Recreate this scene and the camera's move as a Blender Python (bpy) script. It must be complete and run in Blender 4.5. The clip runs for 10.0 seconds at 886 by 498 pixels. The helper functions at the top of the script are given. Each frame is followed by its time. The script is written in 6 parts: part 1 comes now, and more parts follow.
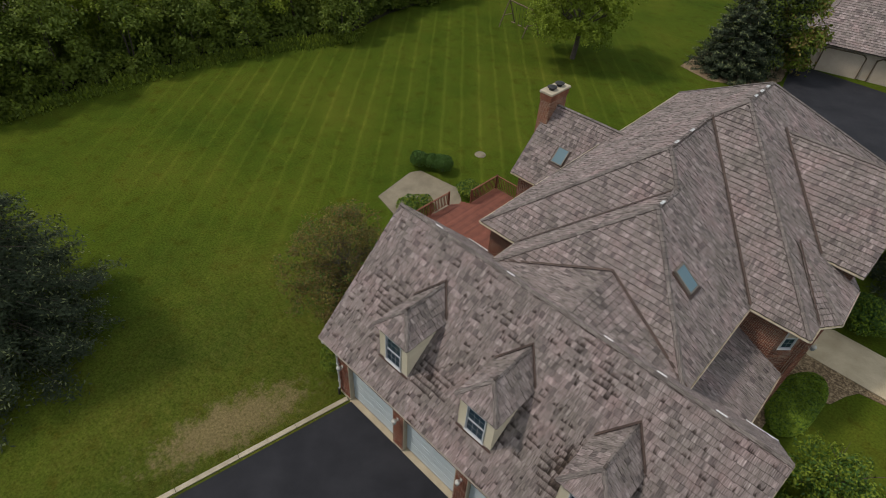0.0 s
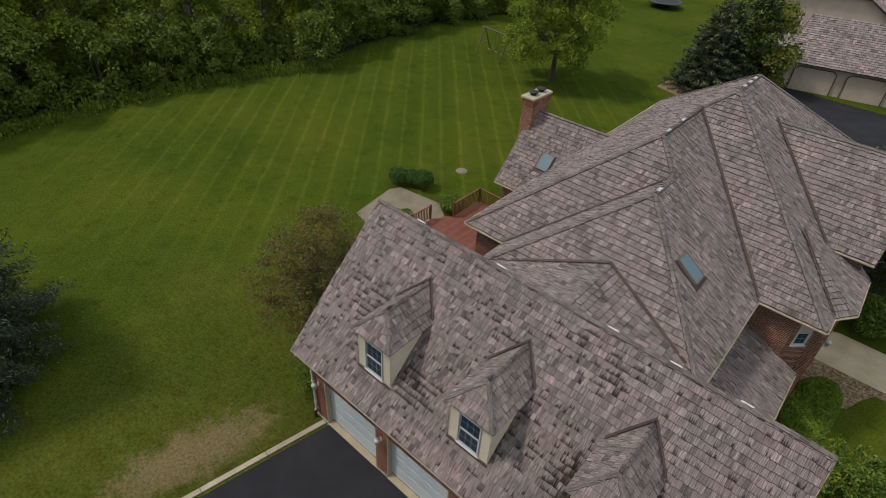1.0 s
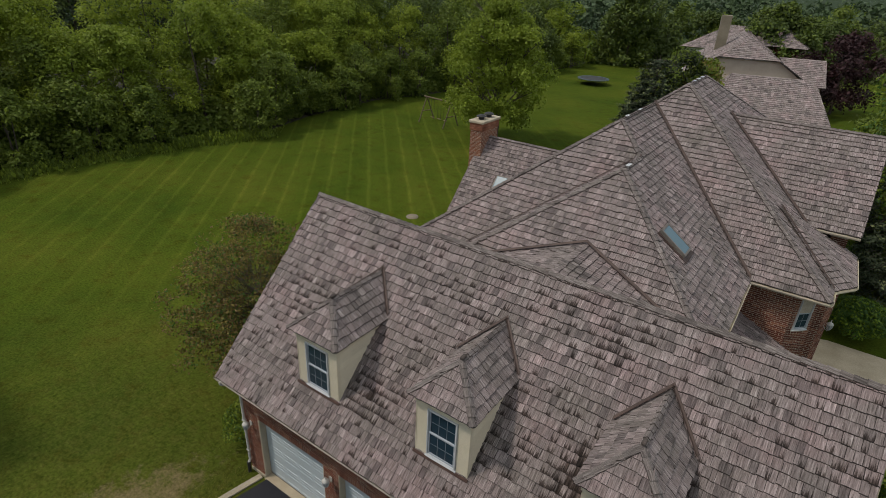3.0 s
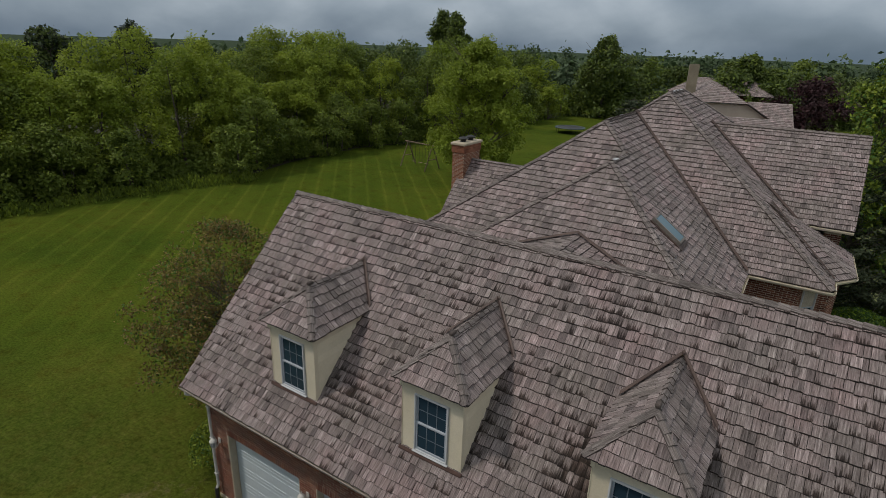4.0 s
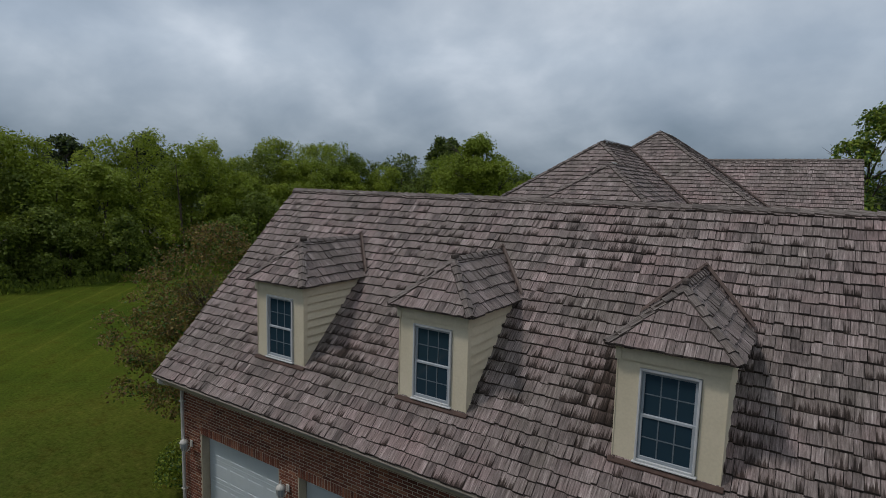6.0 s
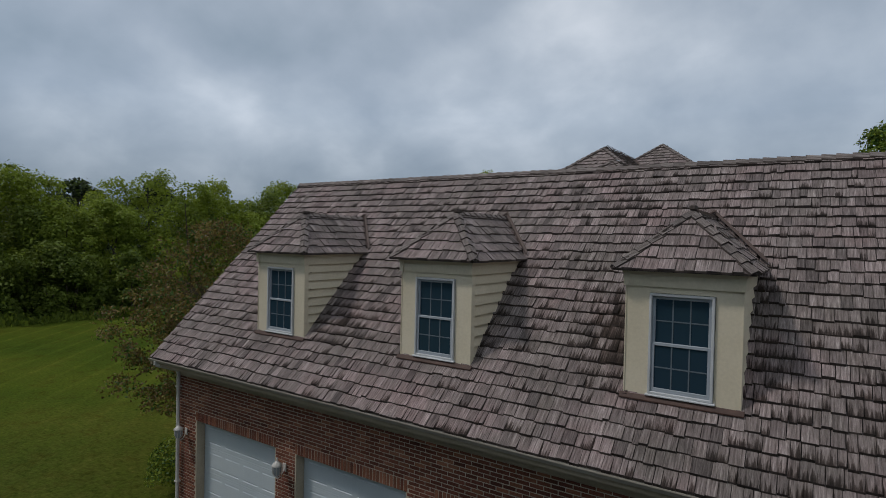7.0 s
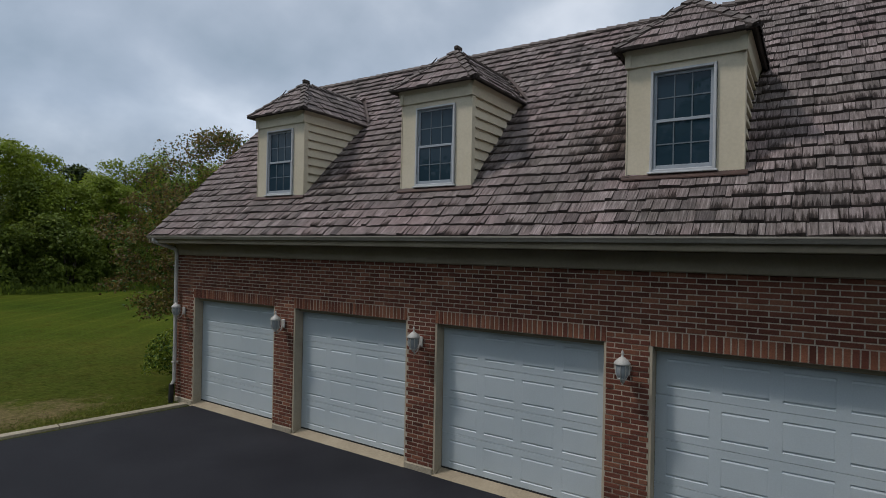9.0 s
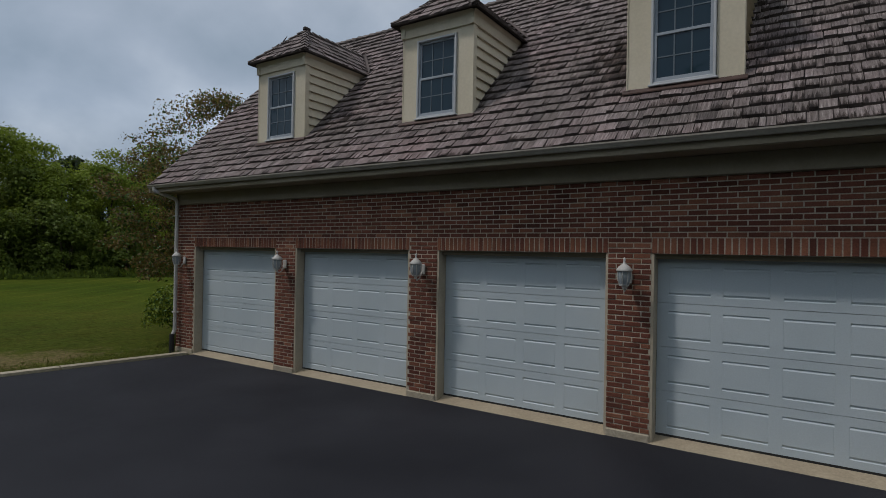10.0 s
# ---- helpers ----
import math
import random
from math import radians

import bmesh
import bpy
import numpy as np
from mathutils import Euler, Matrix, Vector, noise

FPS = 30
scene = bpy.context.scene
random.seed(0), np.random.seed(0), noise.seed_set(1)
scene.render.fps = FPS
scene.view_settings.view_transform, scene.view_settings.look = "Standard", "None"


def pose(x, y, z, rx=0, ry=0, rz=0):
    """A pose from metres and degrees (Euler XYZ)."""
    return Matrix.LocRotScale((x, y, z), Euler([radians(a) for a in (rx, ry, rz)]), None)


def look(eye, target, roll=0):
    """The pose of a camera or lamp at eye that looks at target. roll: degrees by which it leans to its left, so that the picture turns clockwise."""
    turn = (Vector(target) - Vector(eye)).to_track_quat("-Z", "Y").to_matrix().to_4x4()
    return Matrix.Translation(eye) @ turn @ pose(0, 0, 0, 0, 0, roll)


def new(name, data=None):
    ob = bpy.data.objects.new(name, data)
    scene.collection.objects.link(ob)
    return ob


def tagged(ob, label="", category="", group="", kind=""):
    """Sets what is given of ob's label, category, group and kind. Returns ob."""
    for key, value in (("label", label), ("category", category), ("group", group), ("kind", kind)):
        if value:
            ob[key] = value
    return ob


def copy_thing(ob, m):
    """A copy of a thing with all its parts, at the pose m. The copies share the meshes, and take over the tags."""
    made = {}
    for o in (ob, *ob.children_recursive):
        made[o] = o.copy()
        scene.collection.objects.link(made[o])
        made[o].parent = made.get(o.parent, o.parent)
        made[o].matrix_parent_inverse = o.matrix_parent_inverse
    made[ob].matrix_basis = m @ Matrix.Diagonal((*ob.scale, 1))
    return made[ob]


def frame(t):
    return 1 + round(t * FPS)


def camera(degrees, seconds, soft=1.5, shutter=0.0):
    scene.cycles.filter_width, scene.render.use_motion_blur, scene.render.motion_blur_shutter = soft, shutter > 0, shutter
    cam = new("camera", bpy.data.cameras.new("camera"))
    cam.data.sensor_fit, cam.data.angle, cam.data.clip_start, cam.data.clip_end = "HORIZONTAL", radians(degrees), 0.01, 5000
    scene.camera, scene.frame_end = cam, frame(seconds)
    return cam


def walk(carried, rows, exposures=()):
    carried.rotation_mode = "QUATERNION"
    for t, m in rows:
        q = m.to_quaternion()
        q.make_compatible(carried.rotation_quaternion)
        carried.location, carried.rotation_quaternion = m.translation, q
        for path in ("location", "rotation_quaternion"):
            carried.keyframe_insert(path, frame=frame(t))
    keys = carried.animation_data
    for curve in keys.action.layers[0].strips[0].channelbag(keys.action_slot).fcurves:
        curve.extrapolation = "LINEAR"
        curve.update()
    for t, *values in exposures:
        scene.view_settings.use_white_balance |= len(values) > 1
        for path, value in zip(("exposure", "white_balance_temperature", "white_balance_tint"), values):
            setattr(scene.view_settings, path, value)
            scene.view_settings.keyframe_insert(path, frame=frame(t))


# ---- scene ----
cam = camera(77.2, 10.0, soft=0.9)
PATH = [
    (0, (11.424, -7.701, 21.048), (10.44, -6.581, 19.715), 4.2),
    (0.5, (11.324, -7.632, 19.864), (10.325, -6.459, 18.59), 4.1),
    (1, (11.289, -7.477, 18.689), (10.28, -6.244, 17.48), 3.8),
    (1.5, (11.278, -7.361, 17.508), (10.276, -6.055, 16.373), 3.6),
    (2, (11.225, -7.321, 16.41), (10.218, -5.957, 15.349), 3.3),
    (2.5, (11.166, -7.209, 15.42), (10.158, -5.79, 14.436), 3.0),
    (4, (11.186, -7.109, 12.348), (10.172, -5.532, 11.654), 2.0),
    (4.5, (11.275, -7.198, 11.349), (10.249, -5.585, 10.763), 1.7),
    (5, (11.316, -7.324, 10.336), (10.273, -5.684, 9.863), 1.6),
    (5.5, (11.368, -7.407, 9.386), (10.311, -5.748, 9.027), 1.6),
    (7, (11.51, -7.305, 6.642), (10.399, -5.642, 6.605), 1.2),
    (7.5, (11.519, -7.34, 5.865), (10.41, -5.676, 5.867), 1.0),
    (8, (11.535, -7.311, 4.998), (10.422, -5.649, 5.014), 1.1),
    (8.5, (11.533, -7.269, 4.245), (10.422, -5.606, 4.256), 1.1),
    (9, (11.526, -7.269, 3.577), (10.418, -5.604, 3.583), 1.1),
    (9.5, (11.52, -7.294, 2.961), (10.415, -5.627, 2.969), 1.1),
    (10, (11.495, -7.338, 2.396), (10.397, -5.666, 2.407), 1.0),
]
EXPOSURES = [(0, 0.08, 7000, 13), (2.5, 0.06, 6950, 13), (4.5, -0.26, 6850, 13), (5.5, -0.36, 6650, 13), (7.4, -0.46, 6500, 13), (8.2, -0.24, 6500, 13), (9, -0.26, 6450, 14), (10, -0.48, 6450, 14)]
walk(cam, [(t, look(eye, target, roll)) for t, eye, target, roll in PATH], EXPOSURES)

# ---- world, sun, exposure ----
SUN_AZ, SUN_EL = radians(232), radians(56)   # from the front left, high behind thin cloud
world = bpy.data.worlds.new("world")
scene.world = world
world.use_nodes = True


def link(tree, a, out, b, inp):
    tree.links.new(a.outputs[out], b.inputs[inp])


def node(tree, kind, **values):
    n = tree.nodes.new(kind)
    for key, value in values.items():
        n.inputs[key].default_value = value
    return n


def ramp(tree, stops):
    n = tree.nodes.new("ShaderNodeValToRGB")
    while len(n.color_ramp.elements) < len(stops):
        n.color_ramp.elements.new(0.5)
    for e, (at, c) in zip(n.color_ramp.elements, stops):
        e.position = at
        e.color = (*c, 1)
    return n


def mix(tree, mode="MIX", fac=None):
    n = tree.nodes.new("ShaderNodeMixRGB")
    n.blend_type = mode
    if fac is not None:
        n.inputs[0].default_value = fac
    return n


def make_sky():
    t = world.node_tree
    t.nodes.clear()
    out = t.nodes.new("ShaderNodeOutputWorld")
    bg = node(t, "ShaderNodeBackground", Strength=1.0)
    sky = t.nodes.new("ShaderNodeTexSky")
    sky.sky_type, sky.sun_disc = "NISHITA", False
    sky.sun_elevation, sky.sun_rotation = SUN_EL, SUN_AZ
    dim = mix(t, "MULTIPLY", 1.0)
    dim.inputs[2].default_value = (0.09, 0.09, 0.09, 1)
    co = t.nodes.new("ShaderNodeTexCoord")
    # cloud layer overhead: the view direction laid onto a flat deck, so that clouds flatten towards the horizon
    way = t.nodes.new("ShaderNodeSeparateXYZ")
    link(t, co, "Generated", way, "Vector")

    def calc(op, a, b):
        k = t.nodes.new("ShaderNodeMath")
        k.operation = op
        for i, v in enumerate((a, b)):
            if isinstance(v, (int, float)):
                k.inputs[i].default_value = v
            else:
                t.links.new(v, k.inputs[i])
        return k.outputs[0]

    rise_z = calc("ADD", calc("MAXIMUM", way.outputs["Z"], 0.0), 0.55)
    deck_at = t.nodes.new("ShaderNodeCombineXYZ")
    t.links.new(calc("DIVIDE", way.outputs["X"], rise_z), deck_at.inputs["X"])
    t.links.new(calc("DIVIDE", way.outputs["Y"], rise_z), deck_at.inputs["Y"])
    deck_at.inputs["Z"].default_value = 1.7
    broad = node(t, "ShaderNodeTexNoise", Scale=1.5, Detail=3.0, Roughness=0.5, Distortion=0.35)
    link(t, deck_at, "Vector", broad, "Vector")
    big = node(t, "ShaderNodeTexNoise", Scale=4.2, Detail=6.0, Roughness=0.5, Distortion=0.15)
    link(t, deck_at, "Vector", big, "Vector")
    thick = calc("ADD", calc("MULTIPLY", broad.outputs["Fac"], 0.62), calc("MULTIPLY", big.outputs["Fac"], 0.38))
    cloud = ramp(t, [(0.36, (0.29, 0.345, 0.39)), (0.45, (0.375, 0.425, 0.475)), (0.53, (0.485, 0.53, 0.57)), (0.62, (0.67, 0.70, 0.725))])
    t.links.new(thick, cloud.inputs["Fac"])
    both = mix(t, "MIX", 0.88)
    link(t, sky, "Color", dim, 1)
    link(t, dim, "Color", both, 1)
    link(t, cloud, "Color", both, 2)
    # an overcast sky grows brighter towards the zenith
    up = t.nodes.new("ShaderNodeSeparateXYZ")
    link(t, co, "Generated", up, "Vector")
    rise = node(t, "ShaderNodeMapRange")
    for key, v in (("From Min", 0.0), ("From Max", 0.7), ("To Min", 0.0), ("To Max", 1.0)):
        rise.inputs[key].default_value = v
    link(t, up, "Z", rise, "Value")
    shade = ramp(t, [(0.0, (0.42, 0.525, 0.635)), (0.3, (1.26, 1.36, 1.45)), (1.0, (1.6, 1.6, 1.58))])
    t.links.new(rise.outputs[0], shade.inputs["Fac"])
    lit = mix(t, "MULTIPLY", 1.0)
    link(t, both, "Color", lit, 1)
    link(t, shade, "Color", lit, 2)
    link(t, lit, "Color", bg, "Color")
    link(t, bg, "Background", out, "Surface")


make_sky()
sun = new("sun", bpy.data.lights.new("sun", "SUN"))
sun.data.energy, sun.data.angle, sun.data.color = 1.85, radians(6), (1.0, 0.96, 0.9)
SUN_DIR = Vector((-0.42, -0.36, 0.83)).normalized()
sun.matrix_world = look(SUN_DIR * 60, (0, 0, 0))


# ---- materials ----
def surface(name, stops, scale=3.0, rough=0.8, bump=0.2, fine=40.0, vary=0.0, grain=None, coords="Object", metal=0.0, spec=0.3, soft=0.5, big=None):
    """A two-scale surface: stops colour a coarse noise, a fine one gives relief; vary spreads the tone from piece to piece."""
    m = bpy.data.materials.new(name)
    m.use_nodes = True
    t = m.node_tree
    bsdf = t.nodes["Principled BSDF"]
    bsdf.inputs["Roughness"].default_value = rough
    bsdf.inputs["Metallic"].default_value = metal
    bsdf.inputs["Specular IOR Level"].default_value = spec
    co = t.nodes.new("ShaderNodeTexCoord")
    mp = t.nodes.new("ShaderNodeMapping")
    link(t, co, coords, mp, "Vector")
    if grain:
        mp.inputs["Scale"].default_value = grain
    n1 = node(t, "ShaderNodeTexNoise", Scale=scale, Detail=5.0, Roughness=0.6)
    link(t, mp, "Vector", n1, "Vector")
    cr = ramp(t, stops)
    link(t, n1, "Fac", cr, "Fac")
    col = (cr, "Color")
    n2 = node(t, "ShaderNodeTexNoise", Scale=fine, Detail=4.0, Roughness=0.65)
    link(t, mp, "Vector", n2, "Vector")
    fr = ramp(t, [(0.3, (1 - soft * 0.5,) * 3), (0.7, (1 + soft * 0.25,) * 3)])
    link(t, n2, "Fac", fr, "Fac")
    mul = mix(t, "MULTIPLY", 1.0)
    t.links.new(col[0].outputs[col[1]], mul.inputs[1])
    link(t, fr, "Color", mul, 2)
    last = mul
    if vary:
        geo = t.nodes.new("ShaderNodeNewGeometry")
        info = t.nodes.new("ShaderNodeObjectInfo")
        add = t.nodes.new("ShaderNodeMath")
        add.operation = "ADD"
        link(t, geo, "Random Per Island", add, 0)
        link(t, info, "Random", add, 1)
        wrap = t.nodes.new("ShaderNodeMath")
        wrap.operation = "FRACT"
        link(t, add, 0, wrap, 0)
        vr = ramp(t, [(0.0, (1 - vary,) * 3), (0.14, (1 - 0.35 * vary,) * 3), (0.5, (1.0, 0.985, 0.97)), (0.86, (1 + 0.3 * vary,) * 3), (1.0, (1 + vary * 0.9,) * 3)])
        link(t, wrap, 0, vr, "Fac")
        m2 = mix(t, "MULTIPLY", 1.0)
        link(t, last, "Color", m2, 1)
        link(t, vr, "Color", m2, 2)
        last = m2
    if big:
        co2 = t.nodes.new("ShaderNodeTexCoord")
        n3 = node(t, "ShaderNodeTexNoise", Scale=big[0], Detail=4.0, Roughness=0.6)
        link(t, co2, "Object", n3, "Vector")
        br = ramp(t, big[1])
        link(t, n3, "Fac", br, "Fac")
        m3 = mix(t, "MULTIPLY", 1.0)
        link(t, last, "Color", m3, 1)
        link(t, br, "Color", m3, 2)
        last = m3
    link(t, last, "Color", bsdf, "Base Color")
    if bump:
        b = node(t, "ShaderNodeBump", Strength=bump, Distance=0.02)
        link(t, n2, "Fac", b, "Height")
        link(t, b, "Normal", bsdf, "Normal")
    return m


SHAKE = surface("weathered cedar shakes", [(0.28, (0.075, 0.061, 0.057)), (0.45, (0.21, 0.174, 0.166)), (0.57, (0.29, 0.244, 0.235)), (0.76, (0.55, 0.488, 0.468))], 2.6, 0.9, 1.0, 9.0, 0.46,
                grain=(16, 1.1, 1), coords="UV", soft=0.7, big=(0.9, [(0.3, (0.74, 0.77, 0.73)), (0.5, (0.98, 0.975, 0.97)), (0.68, (1.12, 1.02, 1.03))]))



def make_stained(name, stops):
    """The same shakes under dark mossy streaks that run down the slope."""
    m = SHAKE.copy()
    m.name = name
    t = m.node_tree
    bsdf = t.nodes["Principled BSDF"]
    src = bsdf.inputs["Base Color"].links[0].from_socket
    co = t.nodes.new("ShaderNodeTexCoord")
    mp = t.nodes.new("ShaderNodeMapping")
    mp.inputs["Scale"].default_value = (19, 1.2, 1.2)
    link(t, co, "Object", mp, "Vector")
    n = node(t, "ShaderNodeTexNoise", Scale=1.6, Detail=6.0, Roughness=0.7)
    link(t, mp, "Vector", n, "Vector")
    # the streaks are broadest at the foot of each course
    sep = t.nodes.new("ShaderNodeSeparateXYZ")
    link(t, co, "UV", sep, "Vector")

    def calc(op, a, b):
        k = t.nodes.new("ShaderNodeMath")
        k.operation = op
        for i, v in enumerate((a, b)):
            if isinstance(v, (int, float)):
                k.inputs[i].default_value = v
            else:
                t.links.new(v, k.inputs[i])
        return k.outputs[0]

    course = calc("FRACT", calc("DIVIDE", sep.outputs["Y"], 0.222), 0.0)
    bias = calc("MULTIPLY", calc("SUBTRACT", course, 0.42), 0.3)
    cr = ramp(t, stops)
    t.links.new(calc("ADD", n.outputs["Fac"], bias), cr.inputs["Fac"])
    mul = mix(t, "MULTIPLY", 1.0)
    t.links.new(src, mul.inputs[1])
    link(t, cr, "Color", mul, 2)
    link(t, mul, "Color", bsdf, "Base Color")
    return m


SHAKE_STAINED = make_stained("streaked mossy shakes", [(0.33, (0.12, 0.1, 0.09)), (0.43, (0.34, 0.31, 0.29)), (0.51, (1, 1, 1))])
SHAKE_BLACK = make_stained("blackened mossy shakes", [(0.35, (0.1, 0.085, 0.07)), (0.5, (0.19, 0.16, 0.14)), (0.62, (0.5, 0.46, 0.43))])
CAP = surface("cedar ridge caps", [(0.28, (0.066, 0.054, 0.049)), (0.5, (0.17, 0.146, 0.136)), (0.74, (0.34, 0.305, 0.285))], 2.3, 0.9, 0.6, 9.0, 0.34, grain=(16, 1.1, 1), coords="UV", soft=0.8)
# weathered end grain, darkened further to paint shade under courses and in gaps
BUTT = surface("dark weathered ends and painted shade lines", [(0.3, (0.042, 0.034, 0.03)), (0.7, (0.1, 0.081, 0.072))], 8.0, 0.95, 0.3, 30, 0.3)
UNDERLAY = surface("roof felt", [(0.3, (0.05, 0.043, 0.038)), (0.7, (0.09, 0.078, 0.07))], 2.0, 0.95, 0.2)
FLASH = surface("brown painted flashing", [(0.3, (0.05, 0.032, 0.027)), (0.7, (0.095, 0.062, 0.05))], 2.0, 0.55, 0.1, 20)
FLASH_RED = surface("rust red flashing", [(0.3, (0.05, 0.027, 0.021)), (0.7, (0.1, 0.055, 0.042))], 3.0, 0.6, 0.1, 20)
SKYFRAME = surface("weathered grey-brown metal", [(0.3, (0.13, 0.115, 0.1)), (0.7, (0.19, 0.17, 0.15))], 2.0, 0.5, 0.06, 20)
BRICK = surface("red brick", [(0.25, (0.09, 0.03, 0.02)), (0.5, (0.15, 0.052, 0.033)), (0.75, (0.21, 0.08, 0.05))], 1.2, 0.9, 0.5, 60, 0.38, soft=0.5)
BRICK_ORANGE = surface("orange brick", [(0.25, (0.16, 0.06, 0.036)), (0.5, (0.235, 0.095, 0.055)), (0.75, (0.31, 0.145, 0.088))], 1.2, 0.9, 0.5, 60, 0.3, soft=0.5)
MORTAR = surface("mortar", [(0.3, (0.40, 0.345, 0.27)), (0.7, (0.53, 0.465, 0.37))], 6.0, 0.95, 0.3, 60)
CREAM = surface("cream painted wood", [(0.3, (0.60, 0.538, 0.40)), (0.7, (0.68, 0.615, 0.475))], 1.5, 0.6, 0.06, 25, 0.04, soft=0.15)
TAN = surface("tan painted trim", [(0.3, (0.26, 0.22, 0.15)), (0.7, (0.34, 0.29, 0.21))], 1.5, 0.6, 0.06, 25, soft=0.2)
WHITE = surface("white painted metal", [(0.3, (0.72, 0.73, 0.73)), (0.7, (0.82, 0.83, 0.83))], 1.5, 0.45, 0.04, 30, soft=0.12)
DOORWHITE = surface("white steel garage door", [(0.3, (0.47, 0.54, 0.57)), (0.7, (0.535, 0.60, 0.625))], 0.8, 0.38, 0.05, 55, soft=0.12, spec=0.5)
GUTTER = surface("off-white aluminium gutter", [(0.3, (0.28, 0.255, 0.21)), (0.7, (0.38, 0.35, 0.295))], 1.5, 0.45, 0.04, 30, soft=0.2)
CONCRETE = surface("concrete", [(0.3, (0.34, 0.295, 0.215)), (0.7, (0.5, 0.44, 0.335))], 1.2, 0.9, 0.3, 30, 0.12, soft=0.5)
PAVING = surface("patio concrete", [(0.3, (0.165, 0.14, 0.1)), (0.7, (0.25, 0.215, 0.155))], 0.9, 0.9, 0.2, 30, soft=0.4)
WALK = surface("beige concrete walk", [(0.3, (0.40, 0.33, 0.225)), (0.7, (0.54, 0.455, 0.325))], 0.9, 0.9, 0.2, 30, soft=0.4)
ASPHALT = surface("sealed asphalt", [(0.3, (0.018, 0.0188, 0.023)), (0.7, (0.033, 0.0338, 0.04))], 0.45, 0.7, 0.3, 90, soft=0.7, spec=0.1)
WINFRAME = surface("pale grey window frame", [(0.3, (0.47, 0.49, 0.5)), (0.7, (0.56, 0.58, 0.59))], 1.5, 0.45, 0.04, 30, soft=0.12)
LAMP_PAINT = surface("weathered white lamp paint", [(0.3, (0.46, 0.45, 0.42)), (0.7, (0.6, 0.59, 0.55))], 6.0, 0.5, 0.06, 40, soft=0.25)
SASH = surface("blue-grey window sash", [(0.3, (0.30, 0.34, 0.38)), (0.7, (0.38, 0.42, 0.46))], 1.5, 0.45, 0.04, 30, soft=0.12)
GRILLE = surface("grille between panes", [(0.3, (0.11, 0.145, 0.17)), (0.7, (0.15, 0.185, 0.21))], 1.5, 0.5, 0.04, 30, soft=0.12)
JAMB = surface("tan painted jamb", [(0.3, (0.42, 0.36, 0.265)), (0.7, (0.52, 0.45, 0.34))], 1.5, 0.6, 0.06, 25, soft=0.2)
DRIVE_GREY = surface("concrete apron", [(0.3, (0.30, 0.25, 0.175)), (0.7, (0.41, 0.35, 0.25))], 1.6, 0.9, 0.25, 30, 0.12, soft=0.35)
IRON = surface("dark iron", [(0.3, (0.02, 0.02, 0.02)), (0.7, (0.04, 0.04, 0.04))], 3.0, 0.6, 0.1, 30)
DECK = surface("red stained deck boards", [(0.3, (0.15, 0.052, 0.036)), (0.7, (0.215, 0.078, 0.053))], 2.0, 0.75, 0.2, 30, 0.16, soft=0.3)
RAIL = surface("brown stained railing", [(0.3, (0.13, 0.048, 0.03)), (0.7, (0.2, 0.075, 0.047))], 2.0, 0.75, 0.2, 30, 0.15, soft=0.3)
BARK = surface("bark", [(0.3, (0.05, 0.04, 0.032)), (0.7, (0.12, 0.1, 0.08))], 3.0, 0.95, 0.6, 18, grain=(4, 4, 1))
OLDWOOD = surface("old timber", [(0.3, (0.1, 0.075, 0.05)), (0.7, (0.2, 0.15, 0.1))], 3.0, 0.9, 0.3, 20)
LOUVRE = surface("beige siding", [(0.3, (0.42, 0.34, 0.27)), (0.7, (0.5, 0.42, 0.335))], 1.0, 0.8, 0.1, 20, soft=0.2)
BLUEPAD = surface("trampoline pad", [(0.3, (0.03, 0.05, 0.06)), (0.7, (0.06, 0.09, 0.1))], 2.0, 0.6, 0.1, 20)
# brown litter, darkened so the trees' shade is in the colour
LITTER = surface("leaf litter with shade in its colour", [(0.3, (0.022, 0.02, 0.011)), (0.7, (0.05, 0.043, 0.024))], 1.2, 0.95, 0.5, 14, soft=0.7)
MULCH = surface("bark mulch", [(0.36, (0.09, 0.06, 0.036)), (0.52, (0.22, 0.155, 0.09)), (0.68, (0.42, 0.32, 0.2))], 9.0, 0.95, 0.8, 24, soft=0.9)


def leaves(name, dark, light, vary=0.28, rough=0.6, trans=0.22, size=0.35):
    m = surface(name, [(0.3, dark), (0.7, light)], size, rough, 0.0, 3.0, vary, soft=0.2, spec=0.25)
    t = m.node_tree
    bsdf = t.nodes["Principled BSDF"]
    tr = t.nodes.new("ShaderNodeBsdfTranslucent")
    src = bsdf.inputs["Base Color"].links[0].from_socket
    t.links.new(src, tr.inputs["Color"])
    ms = t.nodes.new("ShaderNodeMixShader")
    ms.inputs[0].default_value = trans
    t.links.new(bsdf.outputs[0], ms.inputs[1])
    t.links.new(tr.outputs[0], ms.inputs[2])
    t.links.new(ms.outputs[0], t.nodes["Material Output"].inputs["Surface"])
    return m


LEAF_WOOD = leaves("woodland leaves", (0.14, 0.2, 0.018), (0.265, 0.33, 0.033), 0.2, trans=0.4, size=0.12)
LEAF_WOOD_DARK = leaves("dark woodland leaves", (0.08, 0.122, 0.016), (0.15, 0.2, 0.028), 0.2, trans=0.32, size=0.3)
LEAF_LIGHT = leaves("light green leaves", (0.15, 0.21, 0.02), (0.24, 0.31, 0.036), 0.22, trans=0.36)
# leaf colour darkened and slightly hazed for distance
LEAF_FAR = leaves("far woodland leaves", (0.055, 0.085, 0.02), (0.10, 0.14, 0.03), 0.2, size=0.08)
